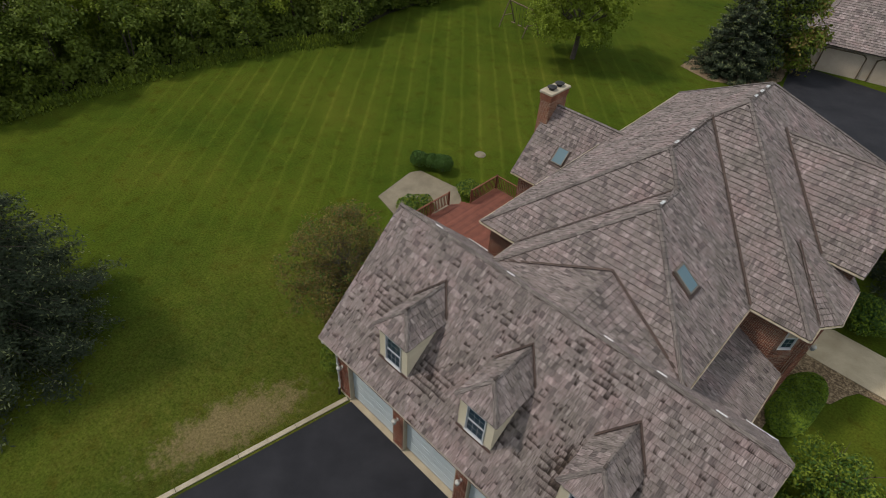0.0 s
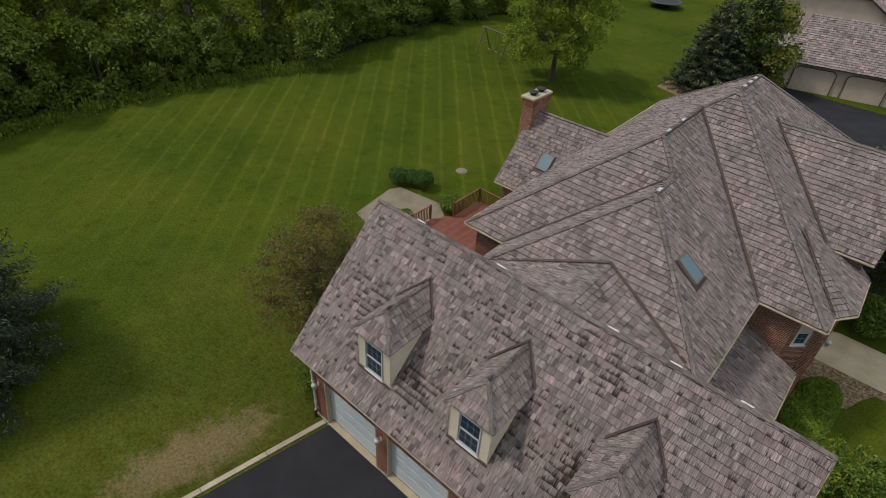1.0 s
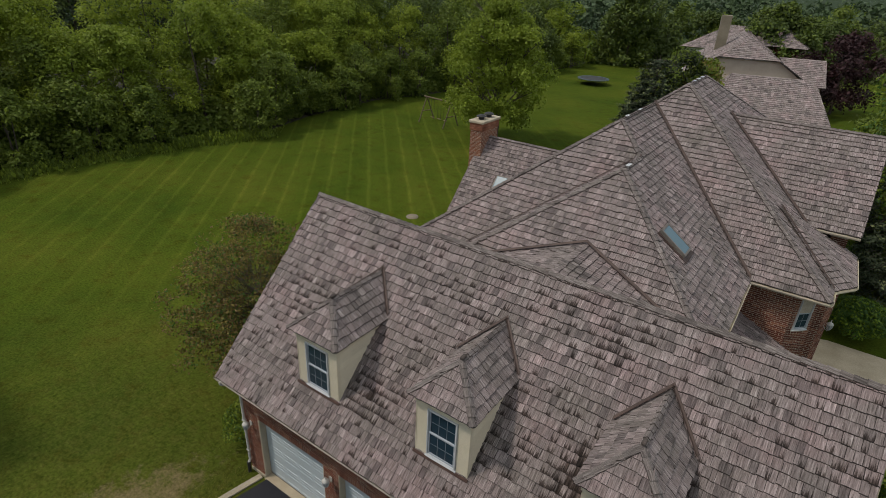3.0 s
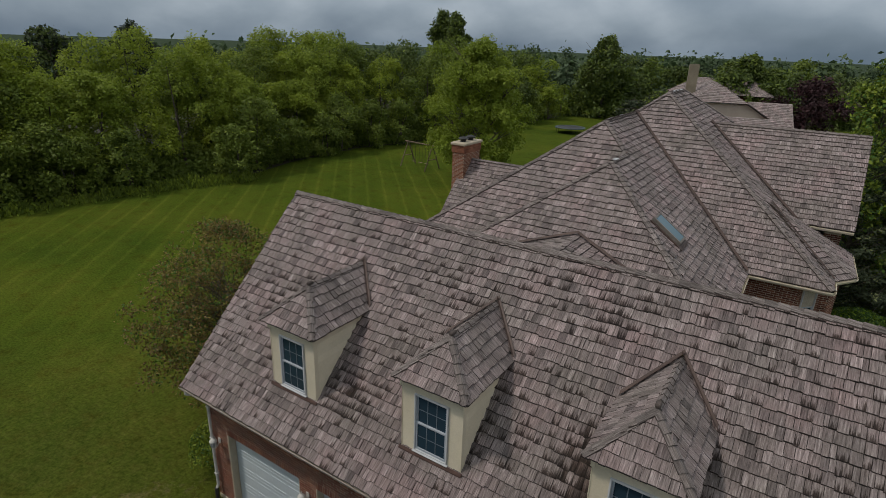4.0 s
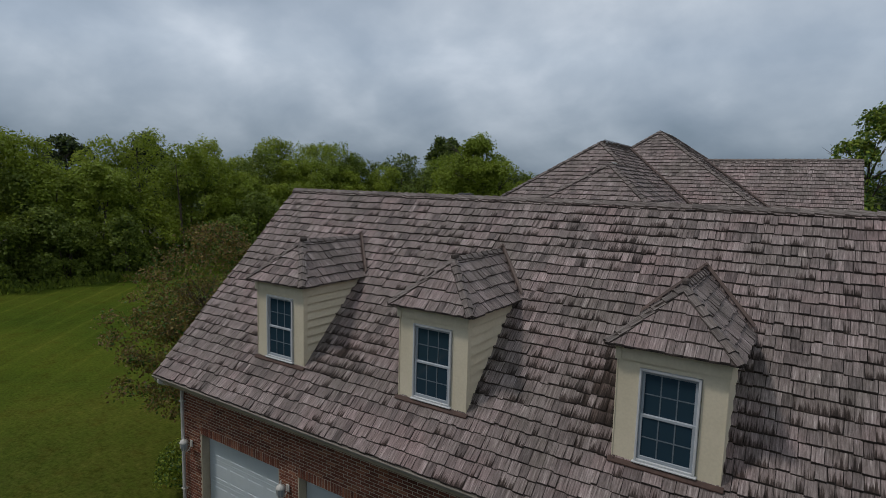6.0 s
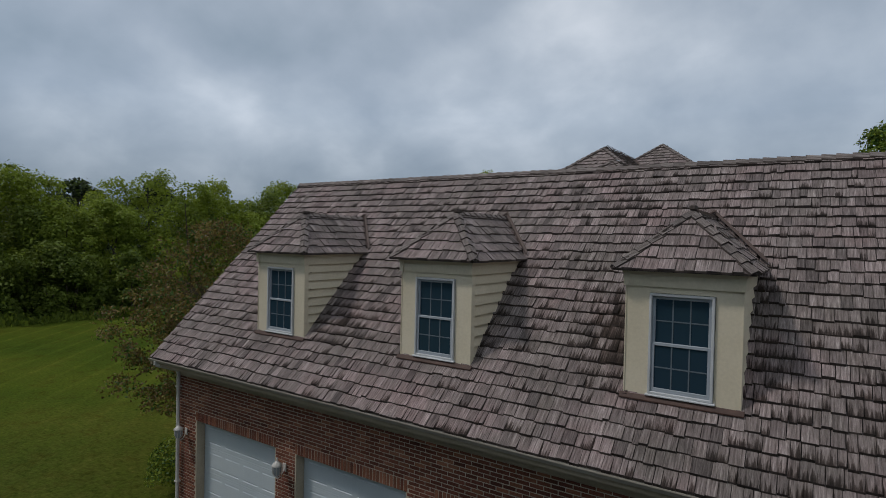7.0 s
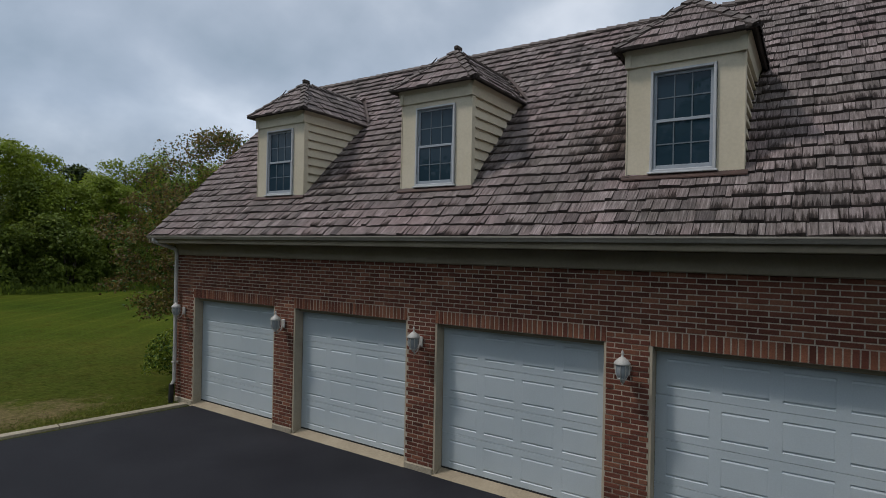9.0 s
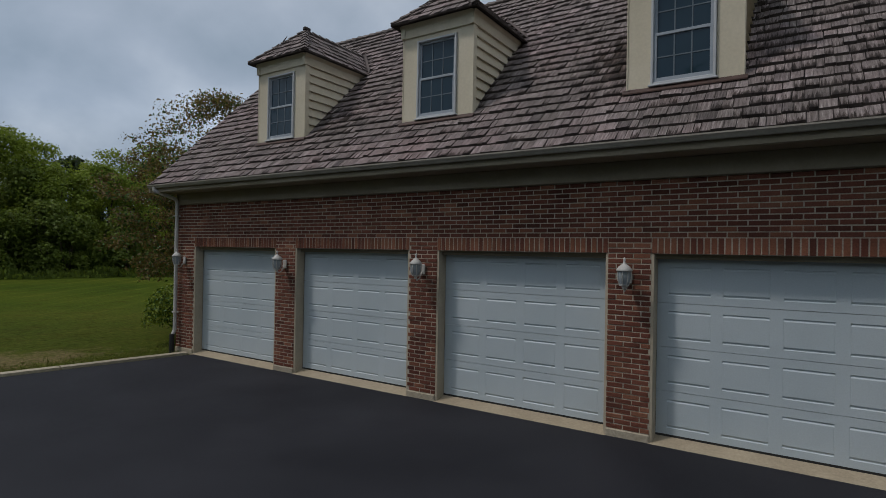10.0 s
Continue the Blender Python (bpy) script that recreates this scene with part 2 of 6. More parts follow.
LEAF_TIP = leaves("young spruce tips", (0.10, 0.125, 0.05), (0.17, 0.19, 0.085), 0.3, 0.7, 0.1)
LEAF_BROWN = leaves("bronze green leaves", (0.15, 0.115, 0.03), (0.24, 0.185, 0.05), trans=0.3)
LEAF_BRONZE = leaves("reddish bronze leaves", (0.12, 0.075, 0.035), (0.17, 0.115, 0.05))
LEAF_SPRUCE = leaves("spruce needles", (0.018, 0.029, 0.015), (0.05, 0.068, 0.034), 0.4, 0.75, 0.05, size=0.8)
LEAF_GRASS = leaves("grass blades", (0.085, 0.12, 0.012), (0.12, 0.15, 0.018), 0.2)
LEAF_GRASS_DRY = leaves("dry grass blades", (0.14, 0.14, 0.035), (0.2, 0.185, 0.05), 0.2)
LEAF_GROUND = leaves("bright ground cover leaves", (0.12, 0.2, 0.014), (0.19, 0.28, 0.024))
LEAF_BOX = leaves("boxwood leaves", (0.035, 0.085, 0.014), (0.07, 0.14, 0.022))
LEAF_MAROON = leaves("maroon leaves", (0.028, 0.012, 0.014), (0.05, 0.02, 0.022))
# aerial haze is mixed into this leaf colour
LEAF_HAZE = leaves("distant woodland leaves, haze in the colour", (0.05, 0.085, 0.035), (0.075, 0.115, 0.05), 0.3)


def make_glass(name, tint, rough=0.03):
    m = bpy.data.materials.new(name)
    m.use_nodes = True
    b = m.node_tree.nodes["Principled BSDF"]
    b.inputs["Base Color"].default_value = (*tint, 1)
    b.inputs["Roughness"].default_value = rough
    b.inputs["Specular IOR Level"].default_value = 0.4
    return m


PANE = make_glass("dark window pane", (0.02, 0.043, 0.062), 0.02)
PANE.node_tree.nodes["Principled BSDF"].inputs["Specular IOR Level"].default_value = 0.25
SKYLIGHT = make_glass("skylight pane", (0.115, 0.185, 0.22), 0.25)
LAMPGLASS = make_glass("seeded lamp glass", (0.3, 0.33, 0.34), 0.15)
SKYLIGHT.node_tree.nodes["Principled BSDF"].inputs["Specular IOR Level"].default_value = 0.12


def make_lawn():
    m = bpy.data.materials.new("mown lawn")
    m.use_nodes = True
    t = m.node_tree
    bsdf = t.nodes["Principled BSDF"]
    bsdf.inputs["Roughness"].default_value = 1.0
    bsdf.inputs["Specular IOR Level"].default_value = 0.02
    co = t.nodes.new("ShaderNodeTexCoord")
    n1 = node(t, "ShaderNodeTexNoise", Scale=0.11, Detail=6.0, Roughness=0.6)
    link(t, co, "Object", n1, "Vector")
    base = ramp(t, [(0.3, (0.037, 0.064, 0.0085)), (0.5, (0.055, 0.081, 0.01)), (0.7, (0.075, 0.094, 0.013))])
    link(t, n1, "Fac", base, "Fac")
    n2 = node(t, "ShaderNodeTexNoise", Scale=9.0, Detail=6.0, Roughness=0.75)
    link(t, co, "Object", n2, "Vector")
    tuft = ramp(t, [(0.3, (0.5, 0.54, 0.5)), (0.7, (1.42, 1.36, 1.25))])
    link(t, n2, "Fac", tuft, "Fac")
    a = mix(t, "MULTIPLY", 1.0)
    link(t, base, "Color", a, 1)
    link(t, tuft, "Color", a, 2)
    n4 = node(t, "ShaderNodeTexNoise", Scale=1.1, Detail=5.0, Roughness=0.7)
    link(t, co, "Object", n4, "Vector")
    patch = ramp(t, [(0.3, (0.84, 0.7, 0.68)), (0.46, (1.0, 0.96, 1.0)), (0.58, (1.0, 1.02, 1.0)), (0.72, (1.3, 1.14, 1.2))])
    link(t, n4, "Fac", patch, "Fac")
    a2 = mix(t, "MULTIPLY", 1.0)
    link(t, a, "Color", a2, 1)
    link(t, patch, "Color", a2, 2)
    # mowing tracks, slightly curved, on the back lawn only
    sep = t.nodes.new("ShaderNodeSeparateXYZ")
    link(t, co, "Object", sep, "Vector")
    warp = node(t, "ShaderNodeTexNoise", Scale=0.25, Detail=3.0)
    link(t, co, "Object", warp, "Vector")

    def calc(op, a, b):
        n = t.nodes.new("ShaderNodeMath")
        n.operation = op
        for k, v in enumerate((a, b)):
            if isinstance(v, (int, float)):
                n.inputs[k].default_value = v
            else:
                t.links.new(v, n.inputs[k])
        return n.outputs[0]

    # parallel tracks in pairs across the back lawn
    bend = calc("MULTIPLY", warp.outputs["Fac"], 0.35)
    across = calc("ADD", calc("ADD", calc("MULTIPLY", sep.outputs["X"], 0.74), calc("MULTIPLY", sep.outputs["Y"], 0.67)), bend)
    turnwave = calc("SINE", calc("MULTIPLY", across, 6.2832 / 1.45), 0.0)
    second = calc("SINE", calc("MULTIPLY", across, 6.2832 / 2.9), 0.0)
    line = calc("MULTIPLY", calc("POWER", calc("MAXIMUM", turnwave, 0.0), 6.0), 0.3)
    band = calc("MULTIPLY", second, 0.06)
    patchy = calc("MULTIPLY", line, calc("MULTIPLY", n4.outputs["Fac"], 1.7))
    wave = calc("ADD", patchy, calc("ADD", band, 0.0))
    wr = ramp(t, [(0.0, (0.9, 0.92, 0.9)), (0.1, (1, 1, 1)), (0.6, (1.75, 1.5, 1.7))])
    t.links.new(calc("ADD", wave, 0.07), wr.inputs["Fac"])
    dist = t.nodes.new("ShaderNodeVectorMath")
    dist.operation = "DISTANCE"
    dist.inputs[1].default_value = (-21, 24, 0)
    link(t, co, "Object", dist, 0)
    near = node(t, "ShaderNodeMapRange")
    near.inputs["From Min"].default_value, near.inputs["From Max"].default_value = 31, 14
    t.links.new(dist.outputs["Value"], near.inputs["Value"])
    st = mix(t, "MULTIPLY")
    link(t, near, 0, st, 0)
    link(t, a2, "Color", st, 1)
    link(t, wr, "Color", st, 2)
    # drier, weedy grass beside the drive and the garage
    dry = t.nodes.new("ShaderNodeVectorMath")
    dry.operation = "DISTANCE"
    dry.inputs[1].default_value = (-3.5, -4, 0)
    link(t, co, "Object", dry, 0)
    reach = node(t, "ShaderNodeMapRange")
    reach.inputs["From Min"].default_value, reach.inputs["From Max"].default_value = 14, 3
    t.links.new(dry.outputs["Value"], reach.inputs["Value"])
    n5 = node(t, "ShaderNodeTexNoise", Scale=3.2, Detail=6.0, Roughness=0.75)
    link(t, co, "Object", n5, "Vector")
    weed = ramp(t, [(0.3, (0.6, 0.56, 0.75)), (0.45, (1.0, 0.9, 1.2)), (0.58, (1.22, 1.0, 1.5)), (0.72, (1.75, 1.3, 2.3))])
    link(t, n5, "Fac", weed, "Fac")
    drier = mix(t, "MULTIPLY")
    link(t, reach, 0, drier, 0)
    link(t, st, "Color", drier, 1)
    link(t, weed, "Color", drier, 2)
    st = drier
    # worn patch beside the drive
    n3 = node(t, "ShaderNodeTexNoise", Scale=1.5, Detail=9.0, Roughness=0.82)
    link(t, co, "Object", n3, "Vector")
    d2 = t.nodes.new("ShaderNodeMapping")
    d2.vector_type = "TEXTURE"
    d2.inputs["Location"].default_value, d2.inputs["Scale"].default_value = (-2.5, -4.2, 0), (1.7, 4.6, 10)
    d2.inputs["Rotation"].default_value = (0, 0, radians(-12))
    link(t, co, "Object", d2, "Vector")
    ln = t.nodes.new("ShaderNodeVectorMath")
    ln.operation = "LENGTH"
    link(t, d2, "Vector", ln, 0)
    sub = t.nodes.new("ShaderNodeMath")
    sub.operation = "SUBTRACT"
    link(t, n3, "Fac", sub, 0)
    sc = t.nodes.new("ShaderNodeMath")
    sc.operation = "MULTIPLY"
    sc.inputs[1].default_value = 0.42
    t.links.new(ln.outputs["Value"], sc.inputs[0])
    link(t, sc, 0, sub, 1)
    dr = ramp(t, [(0.17, (0, 0, 0)), (0.34, (0.78, 0.78, 0.78))])
    link(t, sub, 0, dr, "Fac")
    soil = ramp(t, [(0.3, (0.08, 0.066, 0.03)), (0.7, (0.25, 0.185, 0.1))])
    link(t, n2, "Fac", soil, "Fac")
    fin = mix(t, "MIX")
    link(t, dr, "Color", fin, 0)
    link(t, st, "Color", fin, 1)
    link(t, soil, "Color", fin, 2)
    # beyond the gardens the land is wooded, its green greyed by painted haze
    off = t.nodes.new("ShaderNodeVectorMath")
    off.operation = "DISTANCE"
    off.inputs[1].default_value = (0, 30, 0)
    link(t, co, "Object", off, 0)
    away = node(t, "ShaderNodeMapRange")
    away.inputs["From Min"].default_value, away.inputs["From Max"].default_value = 105, 150
    t.links.new(off.outputs["Value"], away.inputs["Value"])
    n6 = node(t, "ShaderNodeTexNoise", Scale=0.05, Detail=8.0, Roughness=0.7)
    link(t, co, "Object", n6, "Vector")
    canopy = ramp(t, [(0.3, (0.02, 0.034, 0.018)), (0.7, (0.05, 0.07, 0.04))])
    link(t, n6, "Fac", canopy, "Fac")
    land = mix(t, "MIX")
    link(t, away, 0, land, 0)
    link(t, fin, "Color", land, 1)
    link(t, canopy, "Color", land, 2)
    fin = land
    link(t, fin, "Color", bsdf, "Base Color")
    b = node(t, "ShaderNodeBump", Strength=0.3, Distance=0.04)
    link(t, n2, "Fac", b, "Height")
    link(t, b, "Normal", bsdf, "Normal")
    return m


LAWN = make_lawn()


# ---- mesh helpers ----
class Mesh:
    """Collects vertices, faces and one uv per vertex, and makes one mesh of them."""

    def __init__(self):
        self.v, self.f, self.uv, self.mi = [], [], [], []

    def add(self, verts, faces, uv=None, mi=0):
        n = len(self.v)
        self.v += [tuple(p) for p in verts]
        self.uv += [tuple(p) for p in uv] if uv else [(p[0] + p[1], p[2]) for p in verts]
        self.f += [tuple(n + i for i in f) for f in faces]
        self.mi += [mi] * len(faces)

    def box(self, x0, x1, y0, y1, z0, z1, m=None):
        vs = [Vector((x, y, z)) for z in (z0, z1) for y in (y0, y1) for x in (x0, x1)]
        if m:
            vs = [m @ v for v in vs]
        self.add(vs, [(0, 2, 3, 1), (4, 5, 7, 6), (0, 1, 5, 4), (2, 6, 7, 3), (0, 4, 6, 2), (1, 3, 7, 5)])

    def soft_box(self, x0, x1, y0, y1, z0, z1, b=0.01, m=None):
        """A box with chamfered edges."""
        bm = bmesh.new()
        bmesh.ops.create_cube(bm, size=1.0)
        bmesh.ops.scale(bm, vec=(x1 - x0, y1 - y0, z1 - z0), verts=bm.verts)
        bmesh.ops.bevel(bm, geom=list(bm.edges), offset=b, segments=1, affect="EDGES")
        mid = Vector(((x0 + x1) / 2, (y0 + y1) / 2, (z0 + z1) / 2))
        bm.verts.index_update()
        vs = [(m @ (v.co + mid)) if m else v.co + mid for v in bm.verts]
        self.add(vs, [[v.index for v in f.verts] for f in bm.faces])
        bm.free()

    def prism(self, poly, down):
        """A flat polygon given thickness along down."""
        n = len(poly)
        poly = [Vector(p) for p in poly]
        vs = poly + [p + Vector(down) for p in poly]
        self.add(vs, [tuple(range(n)), tuple(range(2 * n - 1, n - 1, -1))] + [(i, i + n, (i + 1) % n + n, (i + 1) % n) for i in range(n)])

    def rod(self, p0, p1, r0, r1=None, n=8, caps=True):
        p0, p1 = Vector(p0), Vector(p1)
        r1 = r0 if r1 is None else r1
        d = (p1 - p0).normalized()
        a = d.orthogonal().normalized()
        b = d.cross(a)
        ring = [(math.cos(2 * math.pi * k / n), math.sin(2 * math.pi * k / n)) for k in range(n)]
        vs = [p0 + r0 * (c * a + s * b) for c, s in ring] + [p1 + r1 * (c * a + s * b) for c, s in ring]
        fs = [(k, (k + 1) % n, n + (k + 1) % n, n + k) for k in range(n)]
        if caps:
            fs += [tuple(range(n - 1, -1, -1)), tuple(range(n, 2 * n))]
        self.add(vs, fs)

    def lathe(self, profile, at=(0, 0, 0), n=14):
        at = Vector(at)
        vs, fs = [], []
        for r, z in profile:
            vs += [at + Vector((r * math.cos(2 * math.pi * k / n), r * math.sin(2 * math.pi * k / n), z)) for k in range(n)]
        for i in range(len(profile) - 1):
            fs += [(i * n + k, i * n + (k + 1) % n, (i + 1) * n + (k + 1) % n, (i + 1) * n + k) for k in range(n)]
        self.add(vs, fs)

    def made(self, name, mats):
        me = bpy.data.meshes.new(name)
        me.from_pydata(self.v, [], self.f)
        uv = me.uv_layers.new(name="uv")
        idx = np.empty(len(me.loops), dtype=np.int32)
        me.loops.foreach_get("vertex_index", idx)
        uv.data.foreach_set("uv", np.array(self.uv, dtype=np.float32)[idx].ravel())
        for m in mats if isinstance(mats, (list, tuple)) else [mats]:
            me.materials.append(m)
        if any(self.mi):
            me.polygons.foreach_set("material_index", np.array(self.mi, dtype=np.int32))
        me.update()
        return me


def part(name, mesh, mats, parent=None, label="", kind="", smooth=False):
    me = mesh.made(name, mats) if isinstance(mesh, Mesh) else mesh
    if smooth:
        me.polygons.foreach_set("use_smooth", [True] * len(me.polygons))
    ob = new(name, me)
    if parent:
        ob.parent = parent
    return tagged(ob, label, kind=kind)


def thing(name, label, category, at=(0, 0, 0), group="", kind=""):
    ob = new(name)
    ob.location = at
    return tagged(ob, label, category, group, kind)


def quad_cloud(pts, nrm, size, name, mats, parent, aspect=1.0, seed=0, droop=0.0, smooth=False, ruffle=0.55, tone=None):
    """Many small leaf blades, one island each, facing roughly along nrm."""
    rng = np.random.default_rng(seed)
    n = len(pts)
    nrm = nrm + rng.normal(0, ruffle, (n, 3))
    nrm /= np.linalg.norm(nrm, axis=1)[:, None] + 1e-9
    a = np.cross(nrm, rng.normal(0, 1, (n, 3)))
    a[:, 2] -= droop
    a /= np.linalg.norm(a, axis=1)[:, None] + 1e-9
    b = np.cross(nrm, a)
    s = size * rng.uniform(0.6, 1.4, (n, 1))
    v = np.empty((n, 4, 3))
    v[:, 0], v[:, 2] = pts - a * s, pts + a * s
    v[:, 1], v[:, 3] = pts + b * s * 0.55 * aspect + nrm * s * 0.15, pts - b * s * 0.55 * aspect + nrm * s * 0.15
    me = bpy.data.meshes.new(name)
    me.vertices.add(4 * n)
    me.vertices.foreach_set("co", v.astype(np.float32).ravel())
    me.loops.add(4 * n)
    me.loops.foreach_set("vertex_index", np.arange(4 * n, dtype=np.int32))
    me.polygons.add(n)
    me.polygons.foreach_set("loop_start", np.arange(0, 4 * n, 4, dtype=np.int32))
    me.polygons.foreach_set("loop_total", np.full(n, 4, dtype=np.int32))
    for m in mats if isinstance(mats, (list, tuple)) else [mats]:
        me.materials.append(m)
    if isinstance(mats, (list, tuple)) and len(mats) > 1:
        me.polygons.foreach_set("material_index", (rng.integers(0, len(mats), n) if tone is None else tone).astype(np.int32))
    me.update()
    me.validate()
    ob = new(name, me)
    if parent:
        ob.parent = parent
    return ob


# ---- ground ----
def sheet(name, poly, z, mat, label, category, kind="structure", thick=0.3):
    m = Mesh()
    m.prism([(x, y, z) for x, y in poly], (0, 0, -thick))
    ob = part(name, m, mat)
    return tagged(ob, label, category, kind=kind)


ground = Mesh()
ground.add([(-1500, -1500, 0), (1500, -1500, 0), (1500, 1500, 0), (-1500, 1500, 0)], [(0, 1, 2, 3)])
tagged(part("ground", ground, LAWN), "mown green lawn with mowing stripes and a worn patch", "lawn", kind="structure")
sheet("driveway", [(0.1, 0.12), (-1.42, -8.2), (-5, -28), (30, -28), (30, 0.12)], 0.02, ASPHALT, "fresh black sealed asphalt driveway", "driveway")

# kerb strip: cast lengths with joints
kerb = thing("kerb_strip", "pale concrete edging strip between driveway and lawn", "kerb", kind="structure")
a, b = Vector((-0.06, -0.06, 0)), Vector((-5.2, -28.0, 0))
along = (b - a).normalized()
side = Vector((along.y, -along.x, 0))
length = (b - a).length
k = 0.0
while k < length:
    m = Mesh()
    p = a + along * k
    q = a + along * min(length, k + 2.38)
    w = side * 0.2
    m.prism([p + Vector((0, 0, 0.05)), p + w + Vector((0, 0, 0.05)), q + w + Vector((0, 0, 0.05)), q + Vector((0, 0, 0.05))], (0, 0, -0.25))
    part("kerb_length", m, CONCRETE, kerb)
    k += 2.4


# ---- roof faces of split shakes ----
def frame_of(pts):
    pts = [Vector(p) for p in pts]
    n = Vector((0, 0, 0))
    for i in range(len(pts)):
        n += pts[i].cross(pts[(i + 1) % len(pts)])
    n.normalize()
    if n.z < 0:
        n = -n
    u = Vector((0, 0, 1)).cross(n).normalized()
    return n, u, n.cross(u)


def scan(poly, v):
    xs = []
    for (u0, v0), (u1, v1) in zip(poly, poly[1:] + poly[:1]):
        if abs(v1 - v0) < 1e-6:
            continue
        k = (v - v0) / (v1 - v0)
        if -1e-6 <= k <= 1 + 1e-6:
            xs.append(u0 + k * (u1 - u0))
    return (min(xs), max(xs)) if len(xs) > 1 else None


def shakes_on(pts, seed, exposure=0.222, lift=0.036, stain=None, width=(0.07, 0.185)):
    """The split shakes of one roof face: a list of (row, middle in u, vertices, uv, stained)."""
    rng = random.Random(seed)
    n, u, v = frame_of(pts)
    o = Vector(pts[0])
    poly = [((Vector(p) - o).dot(u), (Vector(p) - o).dot(v)) for p in pts]
    vmin, vmax = min(q[1] for q in poly), max(q[1] for q in poly)
    out, row, at = [], 0, vmin
    while at < vmax - 0.03:
        top = min(at + exposure + 0.03, vmax)
        lo, hi = scan(poly, min(at + 0.004, vmax)), scan(poly, top - 0.004)
        if lo and hi:
            x = min(lo[0], hi[0]) - rng.uniform(0, 0.1)
            end = max(lo[1], hi[1])
            while x < end:
                w = rng.uniform(*width)
                if rng.random() < 0.1:
                    w *= 1.5
                gap = rng.uniform(0.004, 0.012)
                x0, x1 = x, x + w - gap
                x += w
                b0, b1 = max(x0, lo[0] - 0.01), min(x1, lo[1] + 0.01)
                t0, t1 = max(x0, hi[0] - 0.01), min(x1, hi[1] + 0.01)
                if b1 - b0 < 0.012 and t1 - t0 < 0.012:
                    continue
                b1, t1 = max(b0 + 0.004, b1), max(t0 + 0.004, t1)
                drop = rng.uniform(-0.014, 0.018) if row else rng.uniform(-0.01, 0.01)
                th = lift * rng.uniform(0.75, 1.5)
                tilt = rng.uniform(-0.006, 0.006)
                rows_v = at - 0.012 + drop
                place = lambda uu, vv, hh: o + u * uu + v * vv + n * hh
                # the butt slants out so its painted shade line shows from above
                vs = [place(b0, rows_v, th - tilt), place(b1, rows_v, th + tilt), place(t1, top, 0.006), place(t0, top, 0.006),
                      place(b0 - 0.002, rows_v - 0.017, 0.0), place(b1 + 0.002, rows_v - 0.017, 0.0), place(t1, top, -0.01), place(t0, top, -0.01)]
                off = rng.uniform(0, 40)
                uv = [(off + b0, at), (off + b1, at), (off + t1, top), (off + t0, top)] * 2
                mid = place((b0 + b1) / 2, at + exposure / 2, 0)
                p, chance = stain(mid) if stain else 0, rng.random()
                out.append((row, mid, vs, uv, 3 if chance < p - 0.9 else int(chance < p)))
        row += 1
        at += exposure
    return out


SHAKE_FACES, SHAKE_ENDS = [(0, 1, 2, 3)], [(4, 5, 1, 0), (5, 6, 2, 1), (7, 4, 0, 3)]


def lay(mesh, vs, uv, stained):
    """One shake: weathered face, and on the same corners butt and edges painted shade-dark."""
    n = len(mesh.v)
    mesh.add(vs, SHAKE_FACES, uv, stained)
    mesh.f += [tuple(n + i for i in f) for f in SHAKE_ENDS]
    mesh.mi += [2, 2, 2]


def roof_face(pts, parent, seed, pick=None, name="roof", label="grey weathered cedar shake roof slope", thick=0.07, **kw):
    """A roof slope: its deck, then its shakes; pick chooses those that become pieces of their own."""
    n, u, v = frame_of(pts)
    deck = Mesh()
    deck.prism([Vector(p) - n * 0.004 for p in pts], -n * thick)
    slope = part(name, deck, UNDERLAY, parent, label)
    rest, single = Mesh(), []
    for row, mid, vs, uv, stained in shakes_on(pts, seed, **kw):
        if pick and len(single) < 300 and pick(mid):
            single.append((vs, uv, stained))
        else:
            lay(rest, vs, uv, stained)
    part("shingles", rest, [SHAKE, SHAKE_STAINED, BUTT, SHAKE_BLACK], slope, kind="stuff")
    LATER.append((slope, single))
    return slope


LATER = []


def lay_single_shakes():
    for slope, single in LATER:
        for vs, uv, stained in single:
            m = Mesh()
            lay(m, vs, uv, stained)
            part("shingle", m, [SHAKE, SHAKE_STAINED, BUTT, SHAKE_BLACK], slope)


def caps(p0, p1, wing_a, wing_b, parent, seed, half=0.11, step=0.21, lift=0.05, name="ridge_cap"):
    """Overlapping cap shakes along a hip or ridge; wings are the down-slope directions of the two faces."""
    rng = random.Random(seed)
    p0, p1 = Vector(p0), Vector(p1)
    d = (p1 - p0).normalized()
    upn = (-(Vector(wing_a).normalized() + Vector(wing_b).normalized())).normalized()
    run = new(name)
    run.parent = parent
    s, total = 0.0, (p1 - p0).length
    while s < total - 0.05:
        e = min(total, s + step + 0.04)
        h = lift + rng.uniform(0.0, 0.008)
        m = Mesh()
        for wing in (wing_a, wing_b):
            w = Vector(wing).normalized() * (half + rng.uniform(-0.007, 0.007))
            jit = d * rng.uniform(-0.008, 0.008)
            a0, a1 = p0 + d * s + jit + upn * (h + 0.024), p0 + d * e + upn * (h - 0.002)
            vs = [a0, a0 + w, a1 + w, a1, a0 - upn * 0.03, a0 + w - upn * 0.035, a1 + w - upn * 0.03, a1 - upn * 0.02]
            o = rng.uniform(0, 40)
            m.add(vs, [(0, 1, 2, 3), (4, 5, 1, 0), (5, 6, 2, 1)], [(o, s), (o + 0.13, s), (o + 0.13, e), (o, e)] * 2)
            # cap butts and edges carry the same painted shade
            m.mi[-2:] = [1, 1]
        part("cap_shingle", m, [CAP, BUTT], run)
        s += step
    return run


